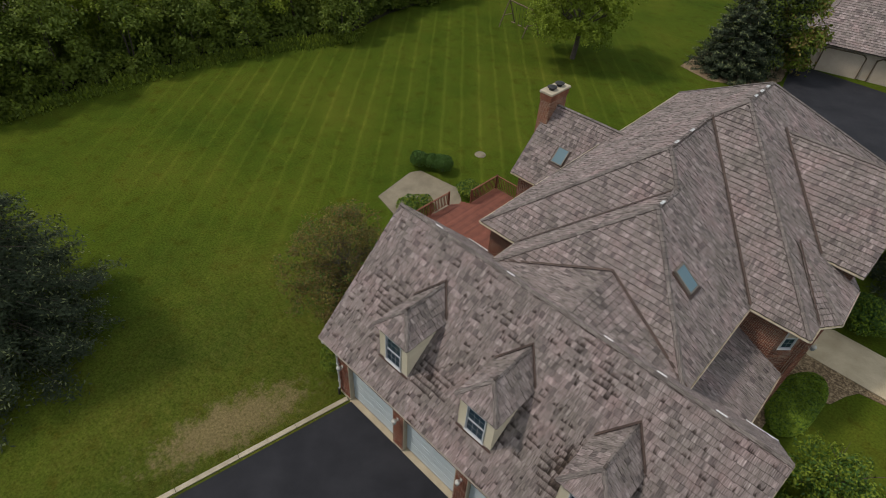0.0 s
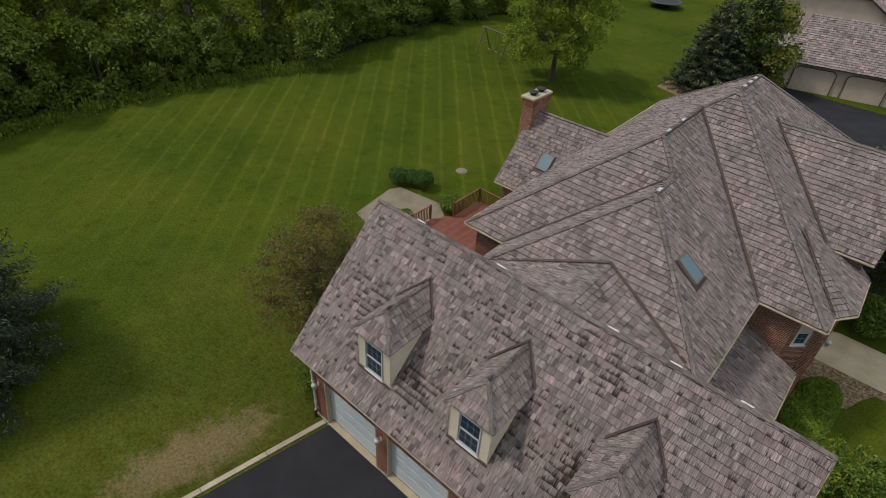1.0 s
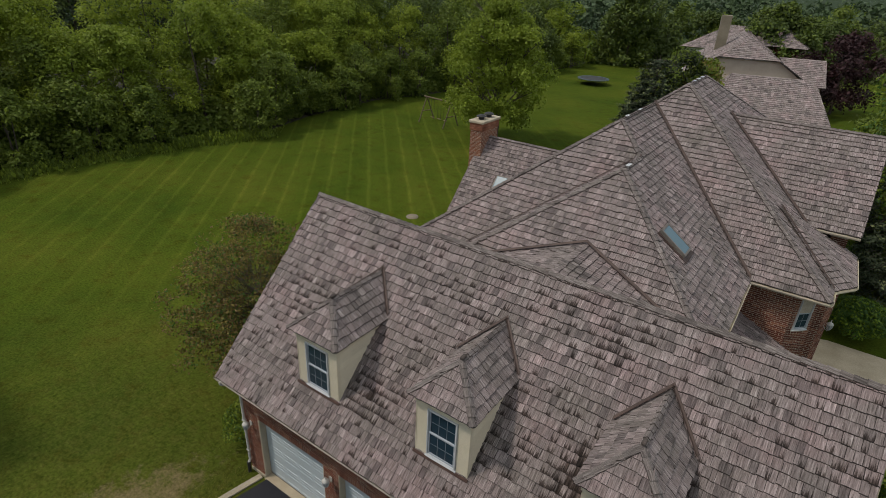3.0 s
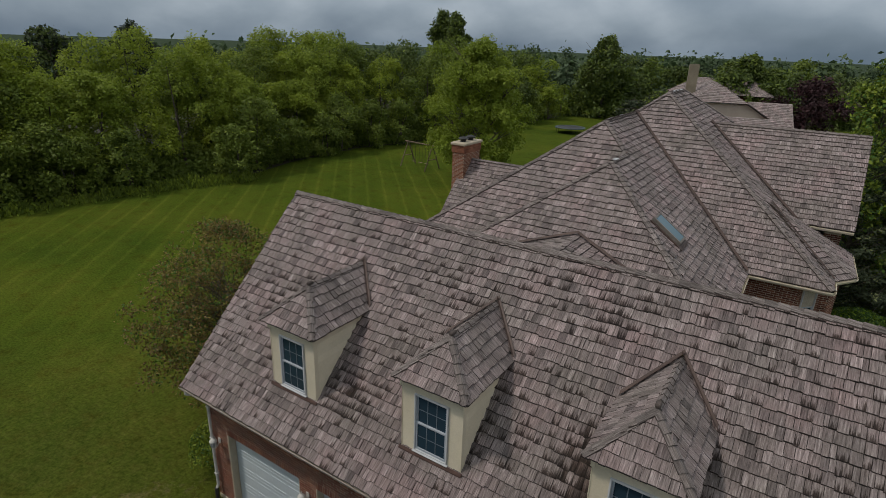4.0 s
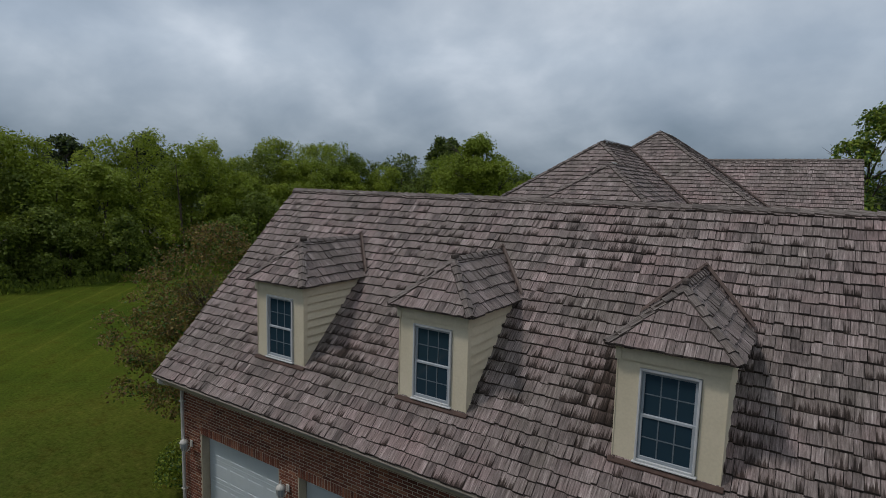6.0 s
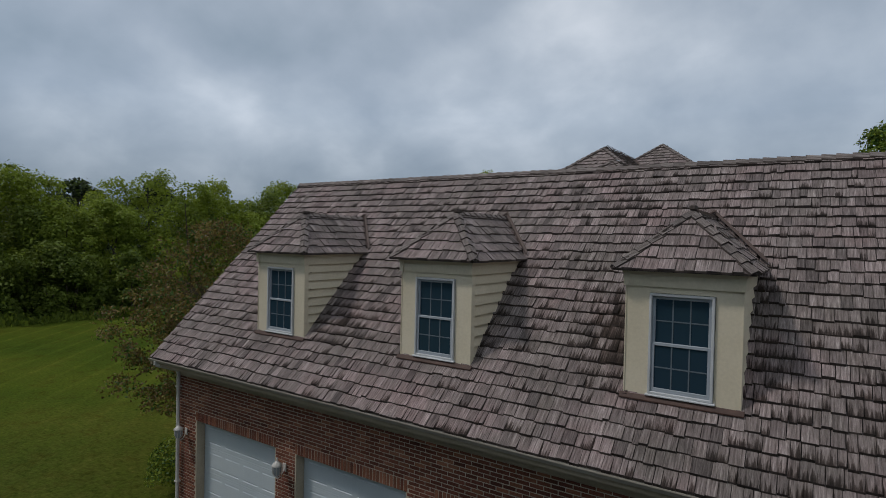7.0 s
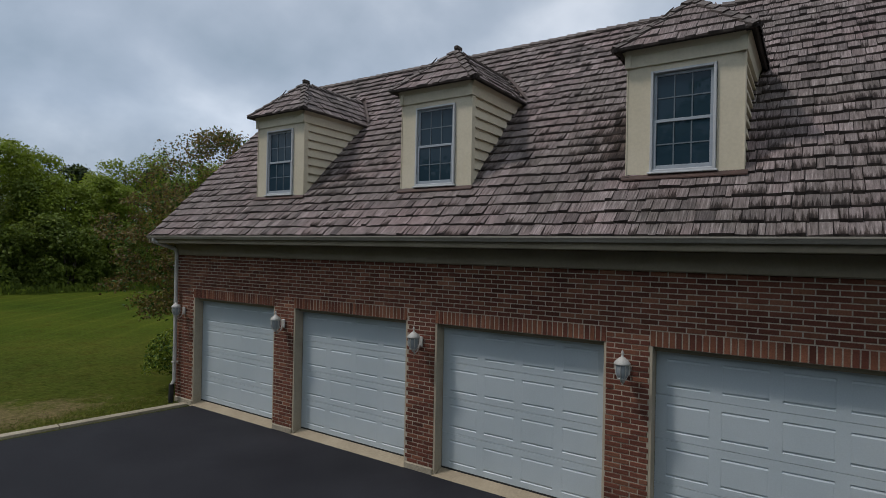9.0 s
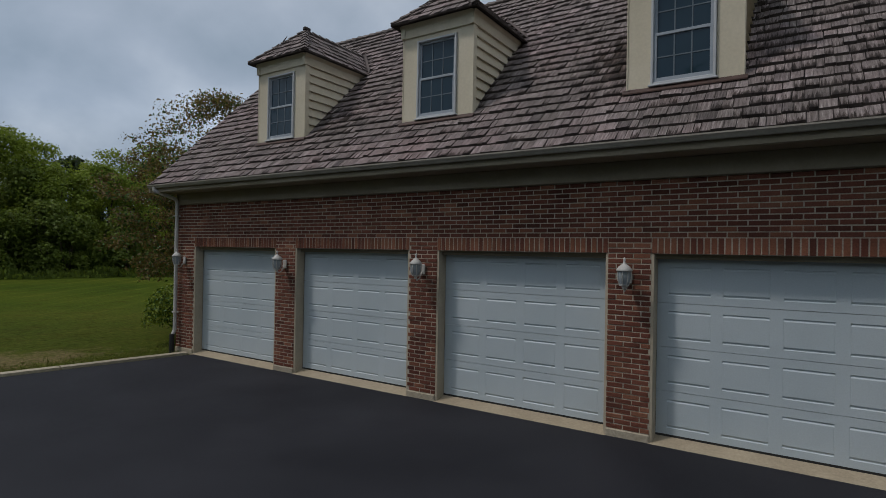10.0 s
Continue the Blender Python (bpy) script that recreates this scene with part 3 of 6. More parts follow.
def valley(p0, p1, face_a, face_b, parent, half=0.1, mat=None, lift=0.085):
    """Folded metal in a valley."""
    p0, p1 = Vector(p0), Vector(p1)
    m = Mesh()
    for w in (Vector(face_a).normalized(), Vector(face_b).normalized()):
        up = Vector((0, 0, lift))
        m.prism([p0 + up, p1 + up, p1 + up + w * half, p0 + up + w * half], (0, 0, -0.006))
    return part("valley_flashing", m, mat or FLASH, parent)


def gutter_run(p0, p1, out, parent=None, mat=None, size=0.11):
    """An ogee gutter: a back, a floor and a rolled front lip."""
    p0, p1, out = Vector(p0), Vector(p1), Vector(out).normalized()
    prof = [(0, 0), (0, -size), (size * 0.55, -size), (size * 0.8, -size * 0.55), (size, -size * 0.25), (size, 0.0), (size * 0.88, 0.0), (size * 0.88, -0.012),
            (size * 0.96, -0.012), (size * 0.94, -size * 0.25), (size * 0.5, -size * 0.93), (0.006, -size * 0.93), (0.006, 0)]
    vs = [p + out * a + Vector((0, 0, b)) for p in (p0, p1) for a, b in prof]
    n = len(prof)
    m = Mesh()
    m.add(vs, [(i, i + 1, n + i + 1, n + i) for i in range(n - 1)] + [tuple(range(n)), tuple(range(2 * n - 1, n - 1, -1))])
    return part("gutter", m, mat or GUTTER, parent)


# ---- main house roof ----
house = thing("house", "two-storey brick house with a weathered cedar shake hip roof", "house")
S, ZE = 0.75, 6.1
X0, X1, Y0 = 0.23, 10.5, 7.37            # garden wing
D = (5.15, 12.5, 10.0)                   # west slope a little steeper than the east ones
X2, Y2, Y3 = 12.7, 11.05, 26.2           # tall middle
HW2 = (X2 - X0) / 2
ZT = ZE + S * HW2
B, A = (6.1, Y2 + HW2, ZT), (6.1, Y3 - HW2, ZT)
C = (D[0], Y2 + (D[2] - ZE) / S, D[2])
SE_ = (D[2] - ZE) / (X1 - D[0])          # east slope of the garden wing
SM = (ZT - ZE) / (X2 - B[0])             # east slope of the tall middle
J = (X1, Y2, ZE)
XE, YE = 2.18, 5.6                       # front wing, over the garage's back
CX3, HW3 = (XE + X1) / 2, (X1 - XE) / 2
E_ = (CX3, YE + HW3, ZE + SE_ * HW3)
Q = (CX3, Y0 + (E_[2] - ZE) * (D[1] - Y0) / (D[2] - ZE), E_[2])
F = (CX3, 7.36, 7.42)
GR = (CX3, 4.54, 7.42)
FL, FR = (2.2, 5.75, 6.14), (10.45, 5.75, 6.14)

roof_face([(X0, Y0, ZE), (XE, Y0, ZE), Q, D], house, 11)
roof_face([(X0, Y3, ZE), (X0, Y0, ZE), D, C, B, A], house, 12)
roof_face([(X1, YE, ZE), J, C, D, Q, E_], house, 13)
roof_face([J, (X2, Y2, ZE), B, C], house, 14)
roof_face([(X2, Y2, ZE), (X2, Y3, ZE), A, B], house, 15)
roof_face([(X2, Y3, ZE), (X0, Y3, ZE), A], house, 16)
roof_face([(XE, YE, ZE), (X1, YE, ZE), E_], house, 17)
roof_face([(XE, Y0, ZE), (XE, YE, ZE), E_, Q], house, 18)
roof_face([FL, GR, F], house, 19)
roof_face([F, GR, FR], house, 20)
# gabled wing
GX, GY, GZ, GE, GZE = 13.1, 18.4, 9.66, 14.9, 6.97
gx0, gx1 = X2 - (GZ - ZE) / SM, X2 - (GZE - ZE) / SM
roof_face([(gx1, GE, GZE), (GX, GE, GZE), (GX, GY, GZ), (gx0, GY, GZ)], house, 21)
roof_face([(GX, 2 * GY - GE, GZE), (gx1, 2 * GY - GE, GZE), (gx0, GY, GZ), (GX, GY, GZ)], house, 22)
# bay roof
BP, BK, BM, BN = (10.6, 14.0, 7.69), (12.72, 12.0, ZE), (13.27, 12.75, ZE), (13.22, 15.3, ZE)
roof_face([BP, BK, BM], house, 23)
roof_face([BP, BM, BN], house, 24)
roof_face([BP, BN, (12.72, 16.2, ZE)], house, 25)
# low roof in the corner
roof_face([(12.6, 8.28, 3.68), (12.6, 11.4, 3.68), (10.15, 11.4, 4.9), (10.15, 7.06, 4.9)], house, 26)
# sunroom roof
SX, SY, SZ, SE, SZE = -3.5, 17.67, 6.78, 14.65, 3.52
roof_face([(SX, SE, SZE), (0.6, SE, SZE), (0.6, 17.05, 6.11), (1.12, SY, SZ), (SX, SY, SZ)], house, 27)
roof_face([(0.6, 2 * SY - SE, SZE), (SX, 2 * SY - SE, SZE), (SX, SY, SZ), (1.12, SY, SZ), (0.6, 18.29, 6.11)], house, 28)

dn = {"-x": (-1, 0, -S), "+x": (1, 0, -S), "-y": (0, -1, -S), "+y": (0, 1, -S)}


def hip(p0, p1, fa, fb, seed):
    """Caps whose wings lie square to the line on the two faces."""
    d = (Vector(p1) - Vector(p0)).normalized()
    wings = []
    for f in (fa, fb):
        w = Vector(dn[f])
        w = w.normalized()
        w -= d * w.dot(d)
        wings.append(w)
    return caps(p0, p1, wings[0], wings[1], house, seed)


hip((X0, Y0, ZE), D, "-x", "-y", 31)
hip(Q, D, "+x", "-y", 32)
hip(D, C, "-x", "+x", 33)
hip(C, B, "-x", "-y", 34)
hip((X2, Y2, ZE), B, "+x", "-y", 35)
hip(B, A, "-x", "+x", 36)
hip((X2, Y3, ZE), A, "+x", "+y", 37)
hip((X0, Y3, ZE), A, "-x", "+y", 38)
hip((XE, YE, ZE), E_, "-x", "-y", 39)
hip((X1, YE, ZE), E_, "+x", "-y", 40)
hip(E_, Q, "-x", "+x", 41)
hip((gx0, GY, GZ), (GX, GY, GZ), "-y", "+y", 42)
hip(BM, BP, "+x", "-y", 43)
hip((SX, SY, SZ), (1.12, SY, SZ), "-y", "+y", 44)
valley(J, C, (-1, 0, S), (0, 1, S), house)
valley((XE, Y0, ZE), Q, (0, 1, 0.75), (1, 0, 0.75), house, 0.05)
valley((gx1, GE, GZE), (gx0, GY, GZ), (-1, 0, S), (0, 1, S), house)
valley(FL, F, (0, 1, S), (1, -0.2, 0.31), house, 0.07)
valley(F, FR, (0, 1, S), (-1, -0.2, 0.31), house, 0.07)
valley(BK, BP, (-1, 0, S), (0, 1, 0.6), house, 0.06)

for p, q, o in (((X0, Y0, ZE), (XE, Y0, ZE), (0, -1, 0)), ((XE, Y0, ZE), (XE, YE, ZE), (-1, 0, 0)), ((X0, Y3, ZE), (X0, Y0, ZE), (-1, 0, 0)),
                ((X1, YE, ZE), (X1, Y2, ZE), (1, 0, 0)), ((X1, Y2, ZE), (X2, Y2, ZE), (0, -1, 0)), ((X2, Y2, ZE), BK, (1, 0, 0)), (BK, BM, (0.8, -0.6, 0)),
                (BM, BN, (1, 0, 0)), ((gx1, GE, GZE), (GX, GE, GZE), (0, -1, 0)), ((12.6, 8.3, 3.68), (12.6, 11.35, 3.68), (1, 0, 0)), ((SX, SE, SZE), (0.5, SE, SZE), (0, -1, 0))):
    gutter_run(Vector(p) + Vector((0, 0, -0.03)), Vector(q) + Vector((0, 0, -0.03)), o, house, CREAM, 0.085)


# ---- main house walls ----
def wall_block(poly, z0, z1, name="wall"):
    m = Mesh()
    m.prism([(x, y, z1) for x, y in poly], (0, 0, z0 - z1))
    return part(name, m, MORTAR, house, "red brick wall with pale mortar")


w1 = wall_block([(X0 + 0.35, Y0 + 0.35), (XE + 0.35, Y0 + 0.35), (XE + 0.35, 8.4), (X1 - 0.35, 8.4), (X1 - 0.35, Y2 + 0.35), (11.9, Y2 + 0.35), (12.5, Y2 + 0.95), (12.5, Y3 - 0.35), (X0 + 0.35, Y3 - 0.35)], 0, ZE - 0.12)
w2 = wall_block([(12.3, 12.3), (12.75, 12.4), (12.95, 12.9), (12.95, 15.5), (12.3, 15.5)], 0, ZE - 0.12)
w3 = wall_block([(12.3, GE + 0.3), (GX - 0.3, GE + 0.3), (GX - 0.3, 2 * GY - GE - 0.3), (12.3, 2 * GY - GE - 0.3)], 0, GZE - 0.1)
w4 = wall_block([(SX + 0.35, SE + 0.35), (0.6, SE + 0.35), (0.6, 2 * SY - SE - 0.35), (SX + 0.35, 2 * SY - SE - 0.35)], 0, SZE - 0.05)
w5 = wall_block([(10.1, 7.9), (12.3, 7.9), (12.3, 11.4), (10.1, 11.4)], 0, 3.6)
for nm, pts in (("gable_wall", [(GX - 0.3, GE + 0.3, GZE - 0.1), (GX - 0.3, 2 * GY - GE - 0.3, GZE - 0.1), (GX - 0.3, GY, GZ - 0.15)]),
                ("gable_wall", [(SX + 0.35, SE + 0.35, SZE - 0.05), (SX + 0.35, 2 * SY - SE - 0.35, SZE - 0.05), (SX + 0.35, SY, SZ - 0.2)])):
    m = Mesh()
    m.prism(pts, (-0.2 if pts[0][0] > 0 else 0.2, 0, 0))
    part(nm, m, MORTAR, house)
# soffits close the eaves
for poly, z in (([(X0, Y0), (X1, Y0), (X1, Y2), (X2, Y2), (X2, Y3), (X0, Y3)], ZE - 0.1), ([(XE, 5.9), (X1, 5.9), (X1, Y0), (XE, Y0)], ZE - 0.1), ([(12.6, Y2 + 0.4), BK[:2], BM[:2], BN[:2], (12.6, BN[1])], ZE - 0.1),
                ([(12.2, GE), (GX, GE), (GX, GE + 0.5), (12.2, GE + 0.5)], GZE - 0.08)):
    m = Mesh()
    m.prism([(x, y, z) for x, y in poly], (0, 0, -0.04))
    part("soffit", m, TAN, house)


# ---- bricks ----
def bricks_on(origin, u, out, width, z0, z1, seed, holes=(), stretch=0.203, course=0.0677, joint=0.0135, depth=0.006):
    """Running-bond stretchers proud of a mortar face; holes are (u0, u1, z0, z1). Yields vertices, brick by brick."""
    rng = random.Random(seed)
    origin, u, out = Vector(origin), Vector(u).normalized(), Vector(out).normalized()
    rows = int(round((z1 - z0) / course))
    made = []
    for r in range(rows):
        za, zb = z0 + r * course + joint / 2, z0 + (r + 1) * course - joint / 2
        cuts = [(h0, h1) for h0, h1, ha, hb in holes if ha - 0.02 < (za + zb) / 2 < hb + 0.02]
        x = -(stretch + joint) / 2 * (r % 2) - rng.uniform(0, 0.01)
        while x < width:
            a, b = max(0, x), min(width, x + stretch)
            x += stretch + joint
            pieces = [(a, b)]
            for h0, h1 in cuts:
                pieces = [q for p in pieces for q in ((p[0], min(p[1], h0)), (max(p[0], h1), p[1])) if q[1] - q[0] > 0.02]
            for a, b in pieces:
                if b - a < 0.025:
                    continue
                d = depth + rng.uniform(-0.003, 0.004)
                j = [rng.uniform(-0.0025, 0.0025) for _ in range(4)]
                c = 0.004
                base = [(a, za), (b, za), (b, zb), (a, zb)]
                face = [(a + c, za + c + j[0]), (b - c, za + c + j[1]), (b - c, zb - c + j[2]), (a + c, zb - c + j[3])]
                vs = [origin + u * p + Vector((0, 0, q)) for p, q in base] + [origin + u * p + Vector((0, 0, q)) + out * d for p, q in face]
                made.append((a, za, vs, rng.random() < 0.22))
    return made


BRICK_FACES = [(4, 5, 6, 7), (0, 1, 5, 4), (1, 2, 6, 5), (2, 3, 7, 6), (3, 0, 4, 7)]


def brick_skin(made, parent):
    m = Mesh()
    for a, za, vs, orange in made:
        m.add(vs, BRICK_FACES, mi=1 if orange else 0)
    return part("bricks", m, [BRICK, BRICK_ORANGE], parent, kind="stuff")


brick_skin(bricks_on((X1 - 0.36, Y2 + 0.35, 3.2), (1, 0, 0), (0, -1, 0), 1.76, 0, 2.76, 3) + bricks_on((11.9, Y2 + 0.35, 0), (1, 1, 0), (1, -1, 0), 0.85, 0, 5.9, 30, holes=[(0.16, 0.7, 4.58, 5.85)]), w1)
brick_skin(bricks_on((X0 + 0.35, Y0 + 0.35, 0), (1, 0, 0), (0, -1, 0), 2.3, 0, 5.9, 4), w1)
brick_skin(bricks_on((SX + 0.35, SE + 0.35, 0), (1, 0, 0), (0, -1, 0), 3.7, 0, 3.45, 5), w4)
brick_skin(bricks_on((12.3, 7.9, 0), (0, 1, 0), (1, 0, 0), 3.5, 0, 3.7, 7), w5)
brick_skin(bricks_on((12.5, Y2 + 0.95, 0), (0, 1, 0), (1, 0, 0), 2.9, 0, 5.9, 31), w1)
brick_skin(bricks_on((12.75, 12.4, 0), (0.2, 0.5, 0), (0.5, -0.2, 0), 0.54, 0, 5.9, 32) + bricks_on((12.95, 12.9, 0), (0, 1, 0), (1, 0, 0), 2.6, 0, 5.9, 33)
           + bricks_on((12.3, 12.3, 0), (0.45, 0.1, 0), (0.1, -0.45, 0), 0.46, 0, 5.9, 34), w2)
brick_skin(bricks_on((12.3, GE + 0.3, 0), (1, 0, 0), (0, -1, 0), GX - 12.6, 0, 6.7, 35), w3)
brick_skin(bricks_on((X1 - 0.35, 8.4, 0), (0, 1, 0), (1, 0, 0), 2.9, 0, 5.9, 8), w1)


def window_in(parent, m, w, h, cols=3, rows=2, sill=True, name="window"):
    """A double-hung window: frame, two sashes with bars, panes and sill; local x along the wall, -y outwards, z up from its sill."""
    win = new(name)
    if parent:
        win.parent = parent
    win.matrix_basis = m
    fr = Mesh()
    t = 0.034
    fr.soft_box(-w / 2 - t, -w / 2, -0.035, 0.06, -t, h + t, 0.006)
    fr.soft_box(w / 2, w / 2 + t, -0.035, 0.06, -t, h + t, 0.006)
    fr.soft_box(-w / 2, w / 2, -0.035, 0.06, h, h + t, 0.006)
    fr.soft_box(-w / 2, w / 2, -0.035, 0.06, -t, 0, 0.006)
    part("frame", fr, WINFRAME, win)
    for k, (za, zb, y) in enumerate(((0, h / 2 + 0.02, -0.012), (h / 2 - 0.02, h, 0.012))):
        sa = Mesh()
        r = 0.04
        sa.soft_box(-w / 2, -w / 2 + r, y, y + 0.024, za, zb, 0.004)
        sa.soft_box(w / 2 - r, w / 2, y, y + 0.024, za, zb, 0.004)
        sa.soft_box(-w / 2 + r, w / 2 - r, y, y + 0.024, za, za + r + (0.012 if k == 0 else 0), 0.004)
        sa.soft_box(-w / 2 + r, w / 2 - r, y, y + 0.024, zb - r, zb, 0.004)
        gr = Mesh()
        for c in range(1, cols):
            xx = -w / 2 + r + (w - 2 * r) * c / cols
            gr.box(xx - 0.008, xx + 0.008, y + 0.010, y + 0.016, za + r, zb - r)
        for q in range(1, rows):
            zz = za + r + (zb - za - 2 * r) * q / rows
            gr.box(-w / 2 + r, w / 2 - r, y + 0.011, y + 0.015, zz - 0.008, zz + 0.008)
        part("grille", gr, GRILLE, win)
        part("sash", sa, SASH, win)
        pn = Mesh()
        pn.box(-w / 2 + r - 0.005, w / 2 - r + 0.005, y + 0.017, y + 0.021, za + r - 0.005, zb - r + 0.005)
        part("pane", pn, PANE, win)
    if sill:
        si = Mesh()
        si.soft_box(-w / 2 - 0.06, w / 2 + 0.06, -0.06, 0.02, -t - 0.025, -t, 0.006)
        part("sill", si, WINFRAME, win)
    return win


window_in(house, pose(12.215, Y2 + 0.655, 4.66, 0, 0, 45), 0.44, 1.12, 2, 2)


def skylight(m, w, h, label):
    sk = thing("skylight", label, "skylight")
    sk.matrix_basis = m
    fr = Mesh()
    for x0, x1, y0, y1 in ((-w / 2, -w / 2 + 0.06, 0, h), (w / 2 - 0.06, w / 2, 0, h), (-w / 2 + 0.06, w / 2 - 0.06, 0, 0.06), (-w / 2 + 0.06, w / 2 - 0.06, h - 0.06, h)):
        fr.soft_box(x0, x1, y0, y1, -0.02, 0.13, 0.008)
    part("frame", fr, SKYFRAME, sk, "grey-brown metal frame")
    pn = Mesh()
    pn.soft_box(-w / 2 + 0.055, w / 2 - 0.055, 0.055, h - 0.055, 0.07, 0.115, 0.01)
    part("pane", pn, SKYLIGHT, sk)
    fl = Mesh()
    fl.box(-w / 2 - 0.1, w / 2 + 0.1, -0.16, 0, 0.02, 0.035)
    fl.box(-w / 2 - 0.09, -w / 2, 0, h, 0.01, 0.034)
    fl.box(w / 2, w / 2 + 0.09, 0, h, 0.01, 0.034)
    part("flashing", fl, FLASH, sk)
    return sk


def on_slope(point, n, spin=0):
    """A pose on a slope: local y up the slope, z outwards."""
    n = Vector(n).normalized()
    u = Vector((0, 0, 1)).cross(n).normalized()
    r = Matrix((u, n.cross(u), n)).transposed().to_4x4()
    return Matrix.Translation(point) @ r


zs = lambda x: ZE + SE_ * (X1 - x)
skylight(on_slope((8.83, 8.75, zs(8.83) + 0.03), (SE_, 0, 1)), 0.66, 1.0, "tall skylight with a brown frame in the shake roof")
skylight(on_slope((-1.35, 15.65, SZE + 1.0795 * (15.65 - SE) + 0.02), (0, -1.0795, 1)), 0.72, 0.95, "small skylight in the sunroom's shake roof")

# chimney
chim = thing("chimney", "red brick chimney with a concrete crown and dark flue caps", "chimney", (-3.47, 17.6, 0))
m = Mesh()
m.box(-0.33, 0.33, -0.8, 0.8, 0, 7.55)
core = part("stack", m, MORTAR, chim)
made = []
for o, u, out, wd in (((-0.33, -0.8, 3.0), (1, 0, 0), (0, -1, 0), 0.66), ((-0.33, -0.8, 3.0), (0, 1, 0), (-1, 0, 0), 1.6), ((0.33, -0.8, 3.0), (0, 1, 0), (1, 0, 0), 1.6), ((-0.33, 0.8, 3.0), (1, 0, 0), (0, 1, 0), 0.66)):
    made += bricks_on(o, u, out, wd, 0, 4.2, 9)
for o, u, out, wd in (((-0.37, -0.84, 7.2), (1, 0, 0), (0, -1, 0), 0.74), ((-0.37, -0.84, 7.2), (0, 1, 0), (-1, 0, 0), 1.68), ((0.37, -0.84, 7.2), (0, 1, 0), (1, 0, 0), 1.68)):
    made += bricks_on(o, u, out, wd, 0, 0.35, 10)
sk = Mesh()
for a, za, vs, orange in made:
    sk.add(vs, BRICK_FACES)
part("bricks", sk, BRICK_ORANGE, core, kind="stuff")
m = Mesh()
m.box(-0.368, 0.368, -0.838, 0.838, 7.2, 7.56)
part("corbel", m, BRICK_ORANGE, chim)
m = Mesh()
m.soft_box(-0.43, 0.43, -0.9, 0.9, 7.56, 7.7, 0.03)
part("crown", m, CONCRETE, chim, "weathered beige concrete crown")
for y in (-0.36, 0.36):
    m = Mesh()
    m.rod((0, y, 7.68), (0, y, 7.82), 0.15, 0.15, 12)
    m.lathe([(0.0, 7.96), (0.12, 7.94), (0.27, 7.87), (0.27, 7.84), (0.0, 7.84)], (0, y, 0), 12)
    part("flue_cap", m, IRON, chim)

# white ridge vents
vent_label = "small white metal ridge vent on the shake ridge"
vent = thing("ridge_vent", vent_label, "roof vent", group="ridge vents")
m = Mesh()
m.soft_box(-0.16, 0.16, -0.06, 0.06, 0.03, 0.068, 0.012)
part("cover", m, WHITE, vent)
spots = [((D[0], 13.0, D[2]), 90), ((D[0], 14.4, D[2]), 90), ((B[0], 17.9, ZT), 90), ((B[0], 18.6, ZT), 90), ((B[0], 19.3, ZT), 90), ((CX3, 10.1, E_[2]), 90)]
vent.matrix_basis = pose(0.78, 4.08, 7.92, -45, 0, 0)
for x in (4.2, 8.05, 9.85, 11.65):
    copy_thing(vent, pose(x, 4.08, 7.92, -45, 0, 0))
dull = thing("ridge_vent", "small dull grey metal ridge vent on the house ridge", "roof vent", group="ridge vents")
m = Mesh()
m.soft_box(-0.15, 0.15, -0.055, 0.055, 0.03, 0.064, 0.012)
part("cover", m, WINFRAME, dull)
dull.matrix_basis = pose(*spots[0][0], 0, 0, spots[0][1])
for p, rz in spots[1:]:
    copy_thing(dull, pose(*p, 0, 0, rz))

# ---- garage wing ----
garage = thing("garage_wing", "brick garage wing with a steep cedar shake gable roof", "garage")
RX0, RX1, RYF, RZE, RY, RZ = -1.03, 13.6, -0.46, 3.8, 3.86, 8.1
DORMERS = (2.43, 6.28, 10.12)


def garage_stain(p):
    """Mossy dark shakes: runs beside the dormers, and scattered streaks."""
    s = 0.13
    for x, y, rx, ry, most in STAINS:
        d = ((p.x - x) / rx) ** 2 + ((p.y - y) / ry) ** 2
        s = max(s, most * (1.25 - d))
    if noise.noise(p * 0.9 + Vector((3, 7, 1))) > 0.3:
        s = max(s, 0.3)
    return s


STAINS = [(9.15, 1.1, 0.5, 0.8, 1.6), (8.95, 1.1, 0.6, 0.65, 1.0), (3.85, 0.75, 0.8, 0.7, 0.8), (0.7, 1.7, 1.3, 0.7, 0.6), (8.65, 3.35, 0.5, 0.6, 0.8), (11.7, -0.1, 1.2, 0.5, 0.8),
          (10.95, 1.5, 0.3, 0.9, 0.6), (7.1, 1.1, 0.3, 0.7, 0.45), (5.2, 1.1, 0.45, 0.6, 0.4), (8.3, 1.5, 0.9, 0.8, 0.25), (12.3, 1.2, 0.7, 1.0, 0.3),
          (12.7, 0.4, 1.0, 0.9, 0.9), (13.1, 2.0, 0.7, 1.4, 0.5), (11.2, 0.7, 0.3, 0.5, 0.6)]
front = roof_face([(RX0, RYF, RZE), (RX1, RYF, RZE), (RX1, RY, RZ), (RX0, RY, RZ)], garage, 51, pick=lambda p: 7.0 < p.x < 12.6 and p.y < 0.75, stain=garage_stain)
roof_face([(RX1, 2 * RY - RYF, RZE), (RX0, 2 * RY - RYF, RZE), (RX0, RY, RZ), (RX1, RY, RZ)], garage, 52)
caps((RX0, RY, RZ), (RX1, RY, RZ), (0, -1, -1), (0, 1, -1), garage, 53)
gutter_run((RX0, RYF, RZE - 0.01), (RX1, RYF, RZE - 0.01), (0, -1, 0), garage, GUTTER, 0.074)
